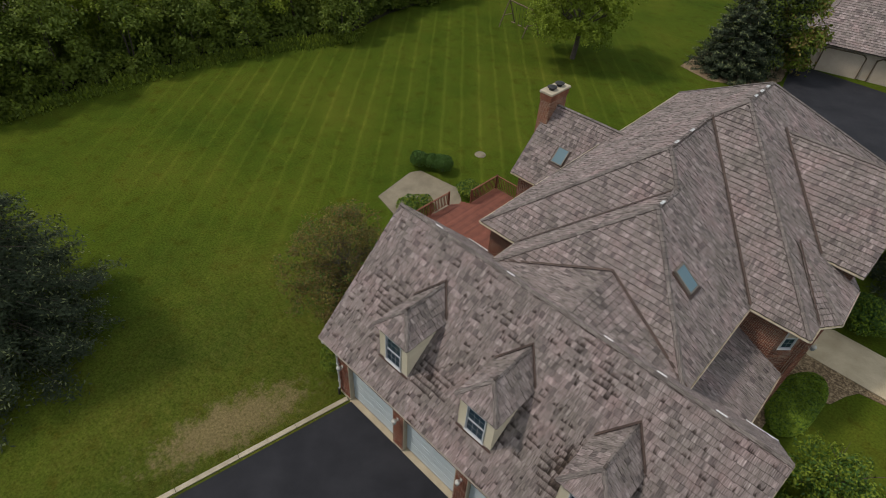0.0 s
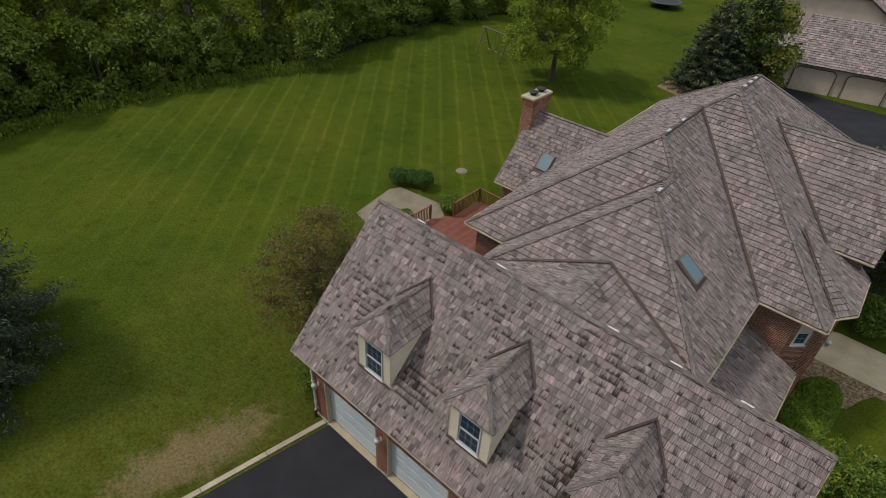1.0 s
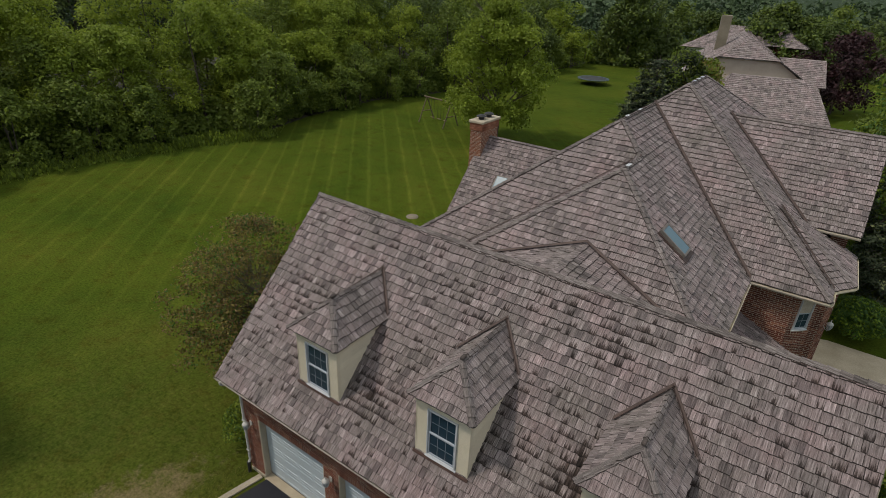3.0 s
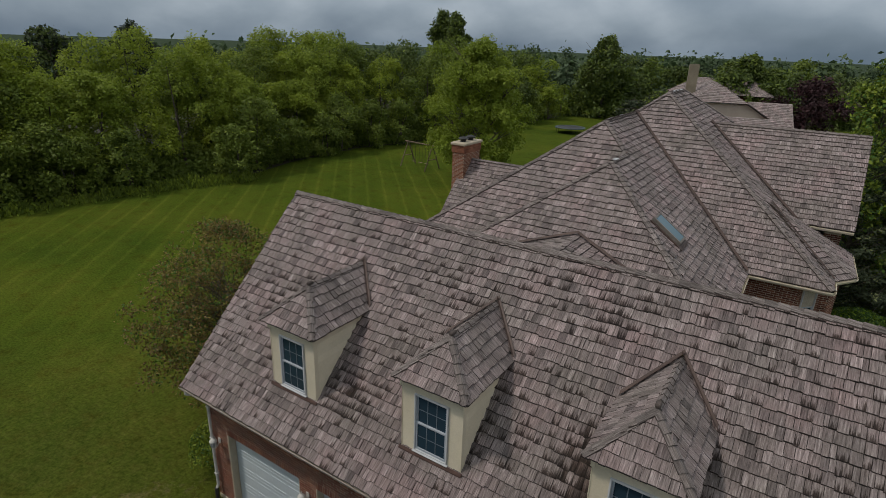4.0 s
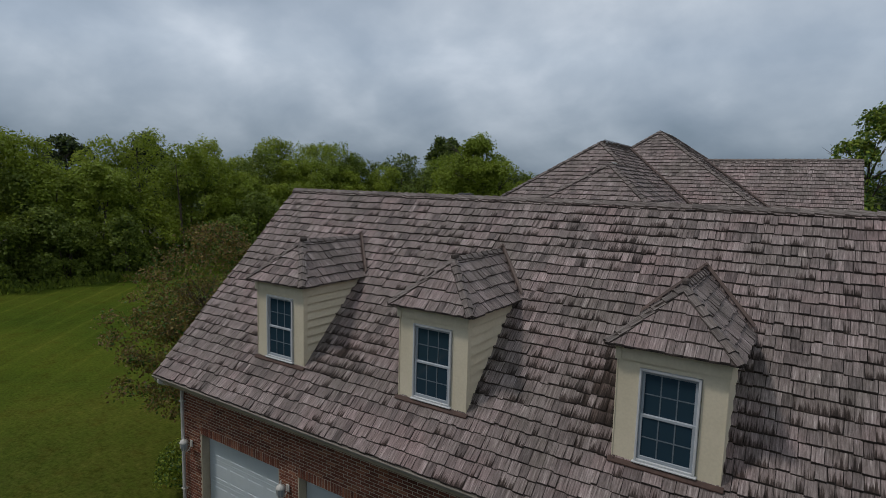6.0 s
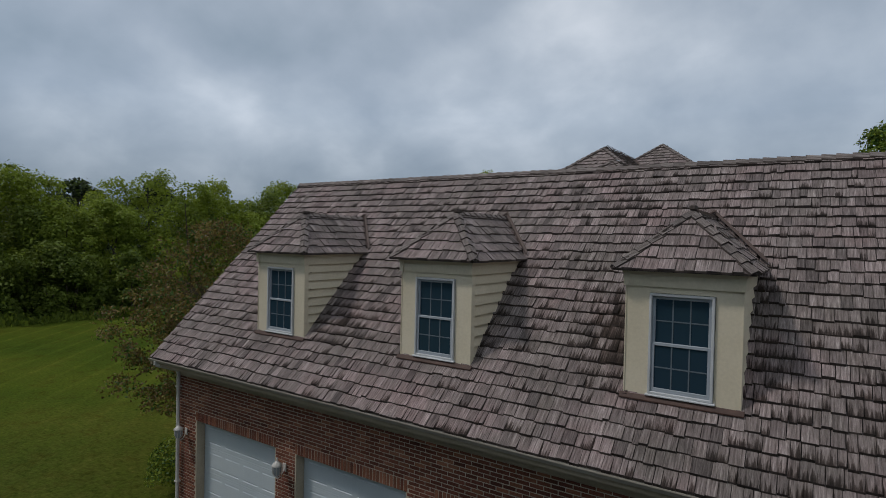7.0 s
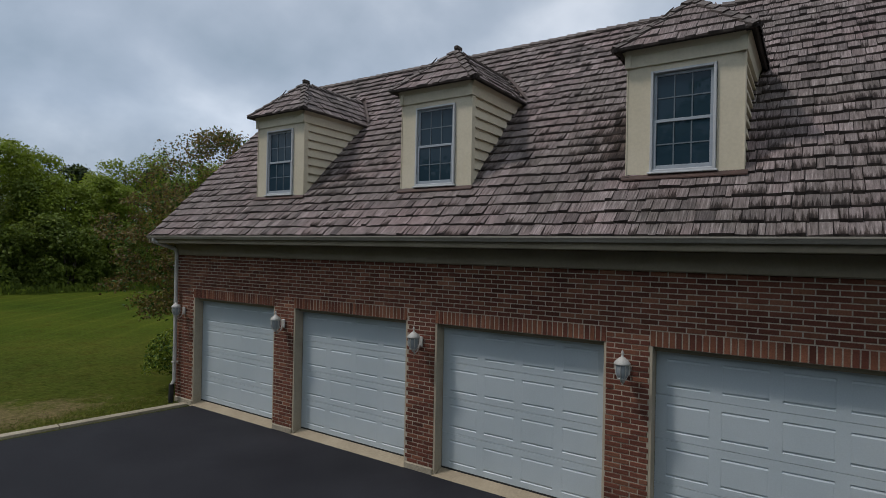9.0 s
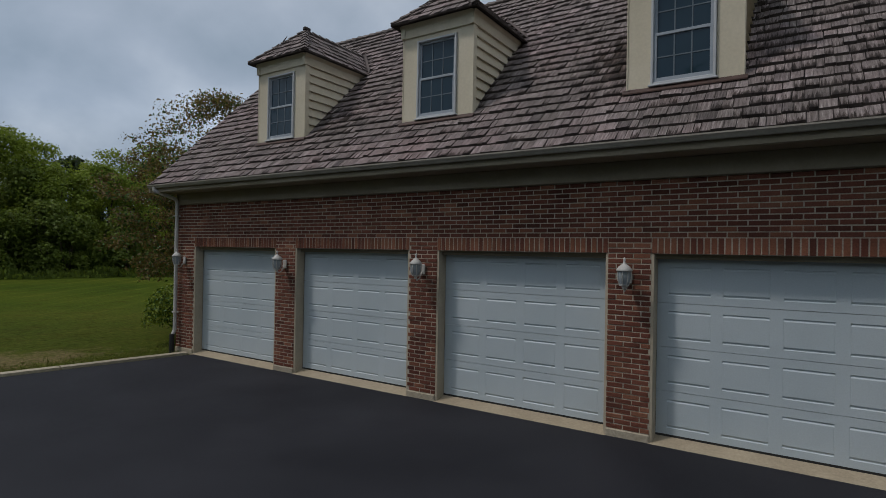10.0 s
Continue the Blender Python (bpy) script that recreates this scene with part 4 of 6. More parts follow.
gutter_run((RX0, 2 * RY - RYF, RZE), (RX1, 2 * RY - RYF, RZE), (0, 1, 0), garage, WHITE, 0.11)
for x in (RX0 - 0.03, RX1 - 0.02):
    m = Mesh()
    for ya, yb in ((RYF, RY), (2 * RY - RYF, RY)):
        m.prism([(x, ya, RZE - 0.02), (x, yb, RZ - 0.02), (x, yb, RZ - 0.2), (x, ya, RZE - 0.17)], (0.05, 0, 0))
    part("rake_board", m, TAN, garage)
for y in (-0.44, 2 * RY + 0.42):
    m = Mesh()
    m.box(RX0, RX1, y, y + 0.02, RZE - 0.17, RZE)
    part("fascia", m, TAN, garage)
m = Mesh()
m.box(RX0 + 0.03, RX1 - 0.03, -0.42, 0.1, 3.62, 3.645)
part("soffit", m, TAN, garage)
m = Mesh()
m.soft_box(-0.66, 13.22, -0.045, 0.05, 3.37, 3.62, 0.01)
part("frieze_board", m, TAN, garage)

P, OW, OH = 3.28, 2.73, 2.42
WX0, WX1 = -0.66, 13.2
# front wall: piers, the strip over the openings
edges = [WX0] + [v for k in range(4) for v in (P * k, P * k + OW)] + [WX1]
wall = Mesh()
comb = [(WX0, 0.012, 0), (edges[1], 0.012, 0)]
for k in range(4):
    comb += [(P * k, 0.012, OH), (P * k + OW, 0.012, OH), (P * k + OW, 0.012, 0)] + ([(P * (k + 1), 0.012, 0)] if k < 3 else [])
comb += [(WX1, 0.012, 0), (WX1, 0.012, 3.64), (WX0, 0.012, 3.64)]
wall.prism(comb, (0, 0.308, 0))
front_wall = part("wall", wall, MORTAR, garage, "red brick front wall with soldier courses")
wall = Mesh()
wall.prism([(WX0, 0.32, 0), (WX0, 7.7, 0), (WX0, 7.7, 3.7), (WX0, RY, 7.85), (WX0, 0.32, 4.3)], (0.25, 0, 0))
left_wall = part("wall", wall, MORTAR, garage)
wall = Mesh()
wall.prism([(WX1 - 0.25, 0.32, 0), (WX1 - 0.25, 7.7, 0), (WX1 - 0.25, 7.7, 3.7), (WX1 - 0.25, RY, 7.85), (WX1 - 0.25, 0.32, 4.3)], (0.25, 0, 0))
part("wall", wall, MORTAR, garage)
wall = Mesh()
wall.box(WX0 + 0.25, WX1 - 0.25, 7.45, 7.7, 0, 3.7)
part("wall", wall, MORTAR, garage)
brick_skin(bricks_on((WX0, 0.0, 0), (0, 1, 0), (-1, 0, 0), 7.6, 0, 3.7, 12), left_wall)
holes = [(P * k - WX0 - 0.001, P * k + OW - WX0 + 0.001, 0, OH + 0.203) for k in range(4)]
front_bricks = bricks_on((WX0, 0.012, 0.12), (1, 0, 0), (0, -1, 0), WX1 - WX0, 0, 3.42, 13, [(a, b, c - 0.12, d - 0.12) for a, b, c, d in holes])
single = [q for q in front_bricks if 8.9 < q[0] + WX0 < 10.4 and q[1] < 3.1][:300]
picked = {id(q) for q in single}
brick_skin([q for q in front_bricks if id(q) not in picked], front_wall)
SINGLE_BRICKS = [(q, front_wall) for q in single]
# soldier courses
soldiers = []
rng = random.Random(5)
for k in range(4):
    n = 36
    for i in range(n):
        a = P * k + OW * i / n + 0.007
        b = P * k + OW * (i + 1) / n - 0.007
        j = rng.uniform(0.005, 0.01)
        vs = [(a, 0.0125, OH + 0.004), (b, 0.0125, OH + 0.004), (b, 0.0125, OH + 0.198), (a, 0.0125, OH + 0.198),
              (a + 0.003, 0.0125 - j, OH + 0.007), (b - 0.003, 0.0125 - j, OH + 0.007), (b - 0.003, 0.0125 - j, OH + 0.195), (a + 0.003, 0.0125 - j, OH + 0.195)]
        soldiers.append(vs)
# concrete feet of the piers
for k in range(0, 10, 2):
    m = Mesh()
    m.soft_box(edges[k] - 0.004, edges[k + 1] + 0.004, -0.012, 0.3, -0.1, 0.12, 0.012)
    part("footing", m, CONCRETE, garage)


def garage_door():
    """A sectional door with embossed panels, its jambs, head and sloping sill; local origin at the opening's left foot."""
    door = thing("garage_door", "white sectional steel garage door, closed, with embossed panels", "garage door", group="garage doors")
    y, z0, h = 0.22, 0.1, 0.565
    x0, x1 = 0.035, OW - 0.035
    for r in range(4):
        m = Mesh()
        za, zb = z0 + r * h + 0.002, z0 + (r + 1) * h - 0.004
        w = (x1 - x0)
        pw, gap = 0.50, (w - 4 * 0.50) / 5
        xs = [x0]
        for c in range(4):
            xs += [x0 + gap * (c + 1) + pw * c, x0 + gap * (c + 1) + pw * (c + 1)]
        xs.append(x1)
        pa, pb = za + 0.095, zb - 0.1
        quads = [((x0, za), (x1, pa)), ((x0, pb), (x1, zb))] + [((xs[i], pa), (xs[i + 1], pb)) for i in range(0, 10, 2)]
        for (a, b), (c, d) in quads:
            m.add([(a, y, b), (c, y, b), (c, y, d), (a, y, d)], [(0, 1, 2, 3)])
        for c in range(4):
            a, b = xs[2 * c + 1], xs[2 * c + 2]
            lo, hi, e = pa + 0.036, pb - 0.036, 0.014
            m.add([(a + e, y, lo), (b - e, y, lo), (b - e, y, hi), (a + e, y, hi)], [(0, 1, 2, 3)])
            for s0, s1 in ((a, a + e), (b - e, b)):
                mid = (s0 + s1) / 2
                m.add([(s0, y, lo), (mid, y + 0.0018, lo), (s1, y, lo), (s0, y, hi), (mid, y + 0.0018, hi), (s1, y, hi)], [(0, 1, 4, 3), (1, 2, 5, 4)])
            for steps in (((pa, 0), (pa + 0.008, 0.01), (pa + 0.016, 0.01), (lo, 0)), ((hi, 0), (pb - 0.016, 0.01), (pb - 0.008, 0.01), (pb, 0))):
                vs = [(x, y + dep, z) for z, dep in steps for x in (a + (0.012 if dep else 0), b - (0.012 if dep else 0))]
                m.add(vs, [(0, 1, 3, 2), (2, 3, 5, 4), (4, 5, 7, 6), (0, 2, 4, 6), (1, 7, 5, 3)])
        m.add([(x0, y, zb), (x1, y, zb), (x1, y + 0.05, zb + 0.003), (x0, y + 0.05, zb + 0.003), (x0, y, za), (x1, y, za), (x1, y + 0.05, za), (x0, y + 0.05, za)],
              [(0, 1, 2, 3), (4, 7, 6, 5), (3, 2, 6, 7), (0, 3, 7, 4), (1, 5, 6, 2)])
        part("door_section", m, DOORWHITE, door)
    for a, b in ((-0.004, 0.034), (OW - 0.034, OW + 0.004)):
        m = Mesh()
        m.soft_box(a, b, 0.016, 0.215, 0.02, OH + 0.02, 0.004)
        part("jamb", m, JAMB, door, "tan painted jamb")
    m = Mesh()
    m.box(0.034, OW - 0.034, 0.12, 0.235, z0 + 4 * h - 0.006, OH + 0.02)
    part("head", m, TAN, door)
    m = Mesh()
    m.box(0.034, OW - 0.034, y - 0.004, y + 0.03, z0 - 0.02, z0 + 0.012)
    part("weather_strip", m, IRON, door)
    m = Mesh()
    m.prism([(0.0, -0.05, 0.012), (0.0, -0.05, -0.1), (0.0, 0.34, -0.1), (0.0, 0.34, 0.085), (0.0, 0.2, 0.085)], (OW, 0, 0))
    part("sill", m, DRIVE_GREY, door, "worn concrete apron sill")
    return door


gd = garage_door()
for k in range(1, 4):
    copy_thing(gd, pose(P * k, 0, 0))


# ---- dormers ----
def dormer():
    d = thing("dormer", "cream dormer with clapboard cheeks, white window and shake hip roof", "dormer", group="dormers on the garage roof")
    y0, hw, zb, zt = 0.32, 0.70, 4.42, 6.17
    slope_y = lambda z: RYF + (z - RZE) * (RY - RYF) / (RZ - RZE)
    ww, wh, wz = 0.72, 1.26, 4.69
    m = Mesh()
    for a, b, c, e in ((-hw, -ww / 2 - 0.04, zb, zt), (ww / 2 + 0.04, hw, zb, zt), (-ww / 2 - 0.04, ww / 2 + 0.04, zb, wz - 0.04), (-ww / 2 - 0.04, ww / 2 + 0.04, wz + wh + 0.04, zt)):
        m.box(a, b, y0, y0 + 0.09, c, e)
    part("front_wall", m, CREAM, d)
    # dark sheet added behind the window in place of the unlit inside
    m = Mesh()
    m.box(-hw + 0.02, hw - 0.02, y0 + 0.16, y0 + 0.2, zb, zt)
    part("dark_backing", m, IRON, d)
    window_in(d, pose(0, y0 - 0.0, wz), ww, wh)
    for s in (-1, 1):
        m = Mesh()
        x = s * (hw - 0.03)
        m.prism([(x, y0 + 0.09, zb), (x, slope_y(zb) + 0.3, zb), (x, slope_y(zt) + 0.05, zt), (x, y0 + 0.09, zt)], (-s * 0.05, 0, 0))
        cheek = part("cheek", m, CREAM, d)
        z = zb - 0.02
        while z < zt - 0.03:
            top = min(z + 0.172, zt)
            ya, yb = y0 + 0.09, max(y0 + 0.12, slope_y(z) + 0.12)
            yc = max(y0 + 0.12, slope_y(top) + 0.12)
            b = Mesh()
            xo, xi = s * (hw + 0.018), s * (hw - 0.026)
            b.add([(xo, ya, z), (xo, yb, z), (xi, yc, top + 0.01), (xi, ya, top + 0.01), (xi, ya, z), (xi, yb, z)],
                  [(0, 1, 2, 3), (0, 4, 5, 1), (0, 3, 4), (1, 5, 2)])
            part("clapboard", b, CREAM, cheek)
            z += 0.168
        m = Mesh()
        m.soft_box(s * hw - 0.006 if s > 0 else s * hw - 0.012, s * hw + 0.012 if s > 0 else s * hw + 0.006, y0 - 0.01, y0 + 0.1, zb, zt, 0.003)
        part("corner_board", m, CREAM, d)
    m = Mesh()
    m.prism([(-hw - 0.01, y0 - 0.028, zt - 0.1), (-hw - 0.01, y0 - 0.034, zt + 0.05), (-hw - 0.01, y0 - 0.075, zt + 0.12), (-hw - 0.01, y0 + 0.08, zt + 0.12), (-hw - 0.01, y0 + 0.08, zt - 0.1)], (2 * hw + 0.02, 0, 0))
    for s in (-1, 1):
        x = s * hw
        yb = slope_y(zt + 0.1)
        m.prism([(x + s * 0.026, y0 - 0.05, zt - 0.1), (x + s * 0.03, y0 - 0.05, zt + 0.05), (x + s * 0.065, y0 - 0.05, zt + 0.12), (x - s * 0.05, y0 - 0.05, zt + 0.12), (x - s * 0.05, y0 - 0.05, zt - 0.1)], (0, yb - y0 + 0.05, 0))
    part("cornice", m, CREAM, d, "cream cornice")
    m = Mesh()
    plane = lambda y: RZE + (y - RYF) * (RZ - RZE) / (RY - RYF)
    m.prism([(-hw - 0.05, y0 - 0.004, 4.562), (-hw - 0.05, y0 - 0.012, 4.562), (-hw - 0.05, y0 - 0.03, plane(y0) + 0.05), (-hw - 0.05, y0 - 0.07, plane(y0 - 0.07) + 0.066), (-hw - 0.05, y0 - 0.07, plane(y0 - 0.07) + 0.05), (-hw - 0.05, y0 - 0.004, plane(y0) + 0.02)], (2 * hw + 0.1, 0, 0))
    part("apron_flashing", m, FLASH_RED, d, "rust red metal apron")
    # hip roof
    ze, ez = zt + 0.125, 7.08
    hx, ey, ay = hw + 0.14, y0 - 0.16, y0 + 0.62
    ry, rye = slope_y(ez) - 0.03, slope_y(ze) - 0.03
    L, R, T, K = (-hx, ey, ze), (hx, ey, ze), (0, ay, ez), (0, ry, ez)
    for pts, sd in (([L, R, T], 61), ([R, (hx, rye, ze), K, T], 62), ([(-hx, rye, ze), L, T, K], 63)):
        roof_face(pts, d, sd, label="weathered shake slope of the dormer", thick=0.03, exposure=0.215, lift=0.027, width=(0.1, 0.22))
    side_s = (ez - ze) / hx
    front_s = (ez - ze) / (ay - ey)
    for p, q, wa, wb, sd in ((L, T, (-1, 0, -side_s), (0, -1, -front_s), 64), (R, T, (1, 0, -side_s), (0, -1, -front_s), 65), (T, K, (-1, 0, -side_s), (1, 0, -side_s), 66)):
        dd = (Vector(q) - Vector(p)).normalized()
        wings = []
        for w in (wa, wb):
            w = Vector(w).normalized()
            wings.append(w - dd * w.dot(dd))
        caps(p, q, wings[0], wings[1], d, sd, half=0.09, step=0.2, lift=0.034)
    m = Mesh()
    m.soft_box(-0.045, 0.045, ay - 0.05, ay + 0.12, ez + 0.02, ez + 0.1, 0.02)
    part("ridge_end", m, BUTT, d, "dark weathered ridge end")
    for s in (-1, 1):
        valley((s * hx, rye + 0.02, ze), (0, ry + 0.02, ez), (0, 1, 1), (-s, 0, side_s), d, 0.075, FLASH, 0.09)
    return d


first = dormer()
first.location.x = DORMERS[0]
for x in DORMERS[1:]:
    copy_thing(first, pose(x, 0, 0))


# ---- fittings on the garage front ----
def wall_lamp():
    l = thing("wall_lamp", "white carriage lamp with ribbed glass on the brick pier", "wall lamp", group="carriage lamps")
    m = Mesh()
    m.soft_box(-0.05, 0.05, -0.025, 0.0, -0.1, 0.06, 0.008)
    part("backplate", m, LAMP_PAINT, l)
    m = Mesh()
    pts = [Vector((0, -0.02, -0.06)), Vector((0, -0.09, -0.16)), Vector((0, -0.17, -0.19)), Vector((0, -0.2, -0.13))]
    for p, q in zip(pts, pts[1:]):
        m.rod(p, q, 0.011, 0.011, 6)
    part("arm", m, LAMP_PAINT, l)
    c = (0, -0.2, 0)
    m = Mesh()
    m.lathe([(0.0, -0.17), (0.02, -0.16), (0.03, -0.13), (0.06, -0.12), (0.065, -0.105), (0.0, -0.1)], c, 12)
    part("base", m, LAMP_PAINT, l)
    m = Mesh()
    m.lathe([(0.055, -0.105), (0.075, -0.06), (0.085, 0.0), (0.08, 0.07)], c, 12)
    part("glass", m, LAMPGLASS, l, smooth=True)
    for k in range(8):
        a = k * math.pi / 4
        m = Mesh()
        ring = [(0.06, -0.105), (0.08, -0.06), (0.09, 0.0), (0.085, 0.07)]
        pp = [Vector((r * math.cos(a), -0.2 + r * math.sin(a), z)) for r, z in ring]
        for p, q in zip(pp, pp[1:]):
            m.rod(p, q, 0.005, 0.005, 4)
        part("rib", m, LAMP_PAINT, l)
    m = Mesh()
    m.lathe([(0.0, 0.065), (0.1, 0.062), (0.104, 0.075), (0.075, 0.115), (0.04, 0.145), (0.018, 0.16), (0.012, 0.19), (0.02, 0.205), (0.008, 0.235), (0.0, 0.24)], c, 14)
    part("cap", m, LAMP_PAINT, l, smooth=True)
    return l


lamp = wall_lamp()
lamp.matrix_basis = pose(3.02, -0.005, 2.13)
for x in (-0.33, 6.3, 9.56):
    copy_thing(lamp, pose(x, -0.005, 2.13))
copy_thing(lamp, pose(12.85, 12.72, 4.6, 0, 0, 62))

ds = thing("downspout", "off-white downspout with an elbow at the garage corner", "downspout")
m = Mesh()
path = [(-0.78, -0.5, 3.74), (-0.78, -0.5, 3.66), (-0.6, -0.1, 3.5), (-0.58, -0.07, 3.42), (-0.58, -0.07, 0.5), (-0.6, -0.12, 0.38)]
for p, q in zip(path, path[1:]):
    m.rod(p, q, 0.042, 0.042, 8)
part("pipe", m, LAMP_PAINT, ds)
for z in (0.9, 2.1, 3.1):
    m = Mesh()
    m.soft_box(-0.64, -0.52, -0.118, -0.01, z, z + 0.03, 0.004)
    part("strap", m, LAMP_PAINT, ds)
m = Mesh()
m.rod((-0.6, -0.12, 0.42), (-0.6, -0.13, -0.02), 0.055, 0.055, 10)
part("boot", m, IRON, ds, "black plastic boot")

# ---- deck, patio and garden behind the house ----
deck = thing("deck", "red stained timber deck with brown railings", "deck")
DZ = 0.5
outline = [(-6.4, 8.3), (0.5, 8.3), (0.5, 15.0), (-3.1, 15.0), (-3.1, 16.3), (-5.6, 16.3), (-5.6, 13.8), (-6.3, 12.8)]
m = Mesh()
m.prism([(x, y, DZ - 0.03) for x, y in outline], (0, 0, -0.4))
part("frame", m, RAIL, deck)
poly = [(x, y) for x, y in outline]
x = -6.4
while x < 0.45:
    xs = x + 0.07
    hits = []
    for (xa, ya), (xb, yb) in zip(poly, poly[1:] + poly[:1]):
        if (xa - xs) * (xb - xs) < 0:
            hits.append(ya + (yb - ya) * (xs - xa) / (xb - xa))
    hits.sort()
    for ya, yb in zip(hits[::2], hits[1::2]):
        m = Mesh()
        m.box(x + 0.003, x + 0.137, ya, yb, DZ - 0.028, DZ)
        part("board", m, DECK, deck)
    x += 0.14


def railing(p, q, label=""):
    r = thing("railing", label or "brown stained timber railing on the deck's edge", "railing", group="deck railings")
    p, q = Vector((*p, DZ)), Vector((*q, DZ))
    d = (q - p)
    n = max(1, round(d.length / 1.6))
    rz = math.degrees(math.atan2(d.y, d.x))
    for k in range(n + 1):
        c = p + d * k / n
        m = Mesh()
        m.soft_box(-0.045, 0.045, -0.045, 0.045, 0, 1.0, 0.008, pose(*c, 0, 0, rz))
        part("post", m, RAIL, r)
    for z, t in ((0.92, 0.04), (0.12, 0.035)):
        m = Mesh()
        m.soft_box(0, d.length, -0.05 if z > 0.5 else -0.02, 0.05 if z > 0.5 else 0.02, z, z + t, 0.006, pose(*p, 0, 0, rz))
        part("rail", m, RAIL, r)
    k = 0.12
    while k < d.length - 0.05:
        m = Mesh()
        m.box(k - 0.017, k + 0.017, -0.017, 0.017, 0.14, 0.93, pose(*p, 0, 0, rz))
        part("baluster", m, RAIL, r)
        k += 0.13


railing((-5.55, 13.85), (-5.55, 16.25))
railing((-5.5, 16.25), (-3.15, 16.25))
railing((-6.35, 9.6), (-6.32, 12.7))
step = thing("deck_step", "red stained timber step down to the patio", "step")
m = Mesh()
m.soft_box(-0.6, 0.6, -0.35, 0, 0.0, 0.25, 0.01, pose(-5.95, 13.3, 0.0, 0, 0, 125))
m.soft_box(-0.6, 0.6, 0, 0.32, 0.0, 0.25, 0.01, pose(-5.95, 13.3, 0.0, 0, 0, 55))
part("tread", m, DECK, step)

sheet("patio", [(-10.3, 10.5), (-6.45, 9.6), (-6.45, 12.9), (-6.0, 13.6), (-6.6, 14.2), (-7.6, 14.9), (-10.6, 14.5), (-10.9, 13.8)], 0.05, PAVING, "grey concrete patio slab behind the house", "patio")
man = thing("manhole_cover", "round pale concrete cover set in the lawn", "manhole cover", (-9.28, 19.1, 0))
m = Mesh()
m.lathe([(0.0, 0.09), (0.26, 0.085), (0.3, 0.06), (0.3, -0.05)], (0, 0, 0), 20)
part("lid", m, PAVING, man)
m = Mesh()
m.lathe([(0.3, 0.05), (0.38, 0.045), (0.41, 0.01), (0.41, -0.05)], (0, 0, 0), 20)
part("rim", m, PAVING, man)

# front walk, beds
sheet("front_walk", [(12.9, 18.4), (13.4, 17.6), (40, 17.3), (40, 19.9), (13.9, 20.35), (12.9, 20.0)], 0.05, WALK, "pale concrete front walk", "walk")
sheet("planting_bed", [(12.6, 11.4), (13.3, 11.4), (13.4, 13.0), (13.6, 15.3), (14.7, 15.2), (15.1, 15.4), (15.5, 16.4), (15.9, 17.05), (17.5, 17.3), (17.5, 17.47), (13.25, 17.72), (12.6, 17.2)], 0.03, MULCH, "brown mulch planting bed", "bed")
sheet("neighbour_driveway", [(0.5, 53.5), (2.0, 46.0), (9, 40), (40, 40), (40, 55.2), (1.0, 55.4)], 0.02, ASPHALT, "black asphalt driveway of the next house", "driveway")
sheet("tree_bed", [(-7.0, 45.5), (-3.8, 44.5), (0.0, 46.6), (0.9, 50), (0.3, 54), (-5, 54.5), (-7.0, 51)], 0.02, MULCH, "brown mulch ring under conifers", "bed")


# ---- plants ----
def blob_points(rng, lobes, count, fill=False):
    """Points on and just inside the upper shells of round lobes (x, y, z, radius)."""
    lobes = np.array(lobes)
    w = lobes[:, 3] ** 2
    pick = rng.choice(len(lobes), count, p=w / w.sum())
    d = rng.normal(0, 1, (count, 3))
    d /= np.linalg.norm(d, axis=1)[:, None]
    d[:, 2] = np.where(d[:, 2] < -0.35, -d[:, 2], d[:, 2])
    r = lobes[pick, 3][:, None] * (1 - np.abs(rng.normal(0, 0.1, (count, 1))))
    if fill:
        r = lobes[pick, 3][:, None] * 1.5 * rng.uniform(0, 1, (count, 1)) ** 0.5
    return lobes[pick, :3] + d * r * np.array([1, 1, 0.85]), d


def clump_points(rng, lobes, count, per_clump=13, spread=0.24, low=-0.3):
    """Leaves in small sprays set over the shells of round lobes, so that crowns show lit sprays and dark gaps."""
    lobes = np.array(lobes)
    w = lobes[:, 3] ** 2
    n = max(1, count // per_clump)
    pick = rng.choice(len(lobes), n, p=w / w.sum())
    d = rng.normal(0, 1, (n, 3))
    d /= np.linalg.norm(d, axis=1)[:, None]
    d[:, 2] = np.where(d[:, 2] < low, -d[:, 2], d[:, 2])
    c = lobes[pick, :3] + d * (lobes[pick, 3] * rng.uniform(0.5, 1.12, n))[:, None] * np.array([1, 1, 0.85])
    c, d = np.repeat(c, per_clump, 0), np.repeat(d, per_clump, 0)
    off = rng.normal(0, 1, (len(c), 3)) * spread
    off -= d * (off * d).sum(1)[:, None] * 0.6
    off[:, 2] -= np.hypot(off[:, 0], off[:, 1]) * 0.35
    return c + off, d


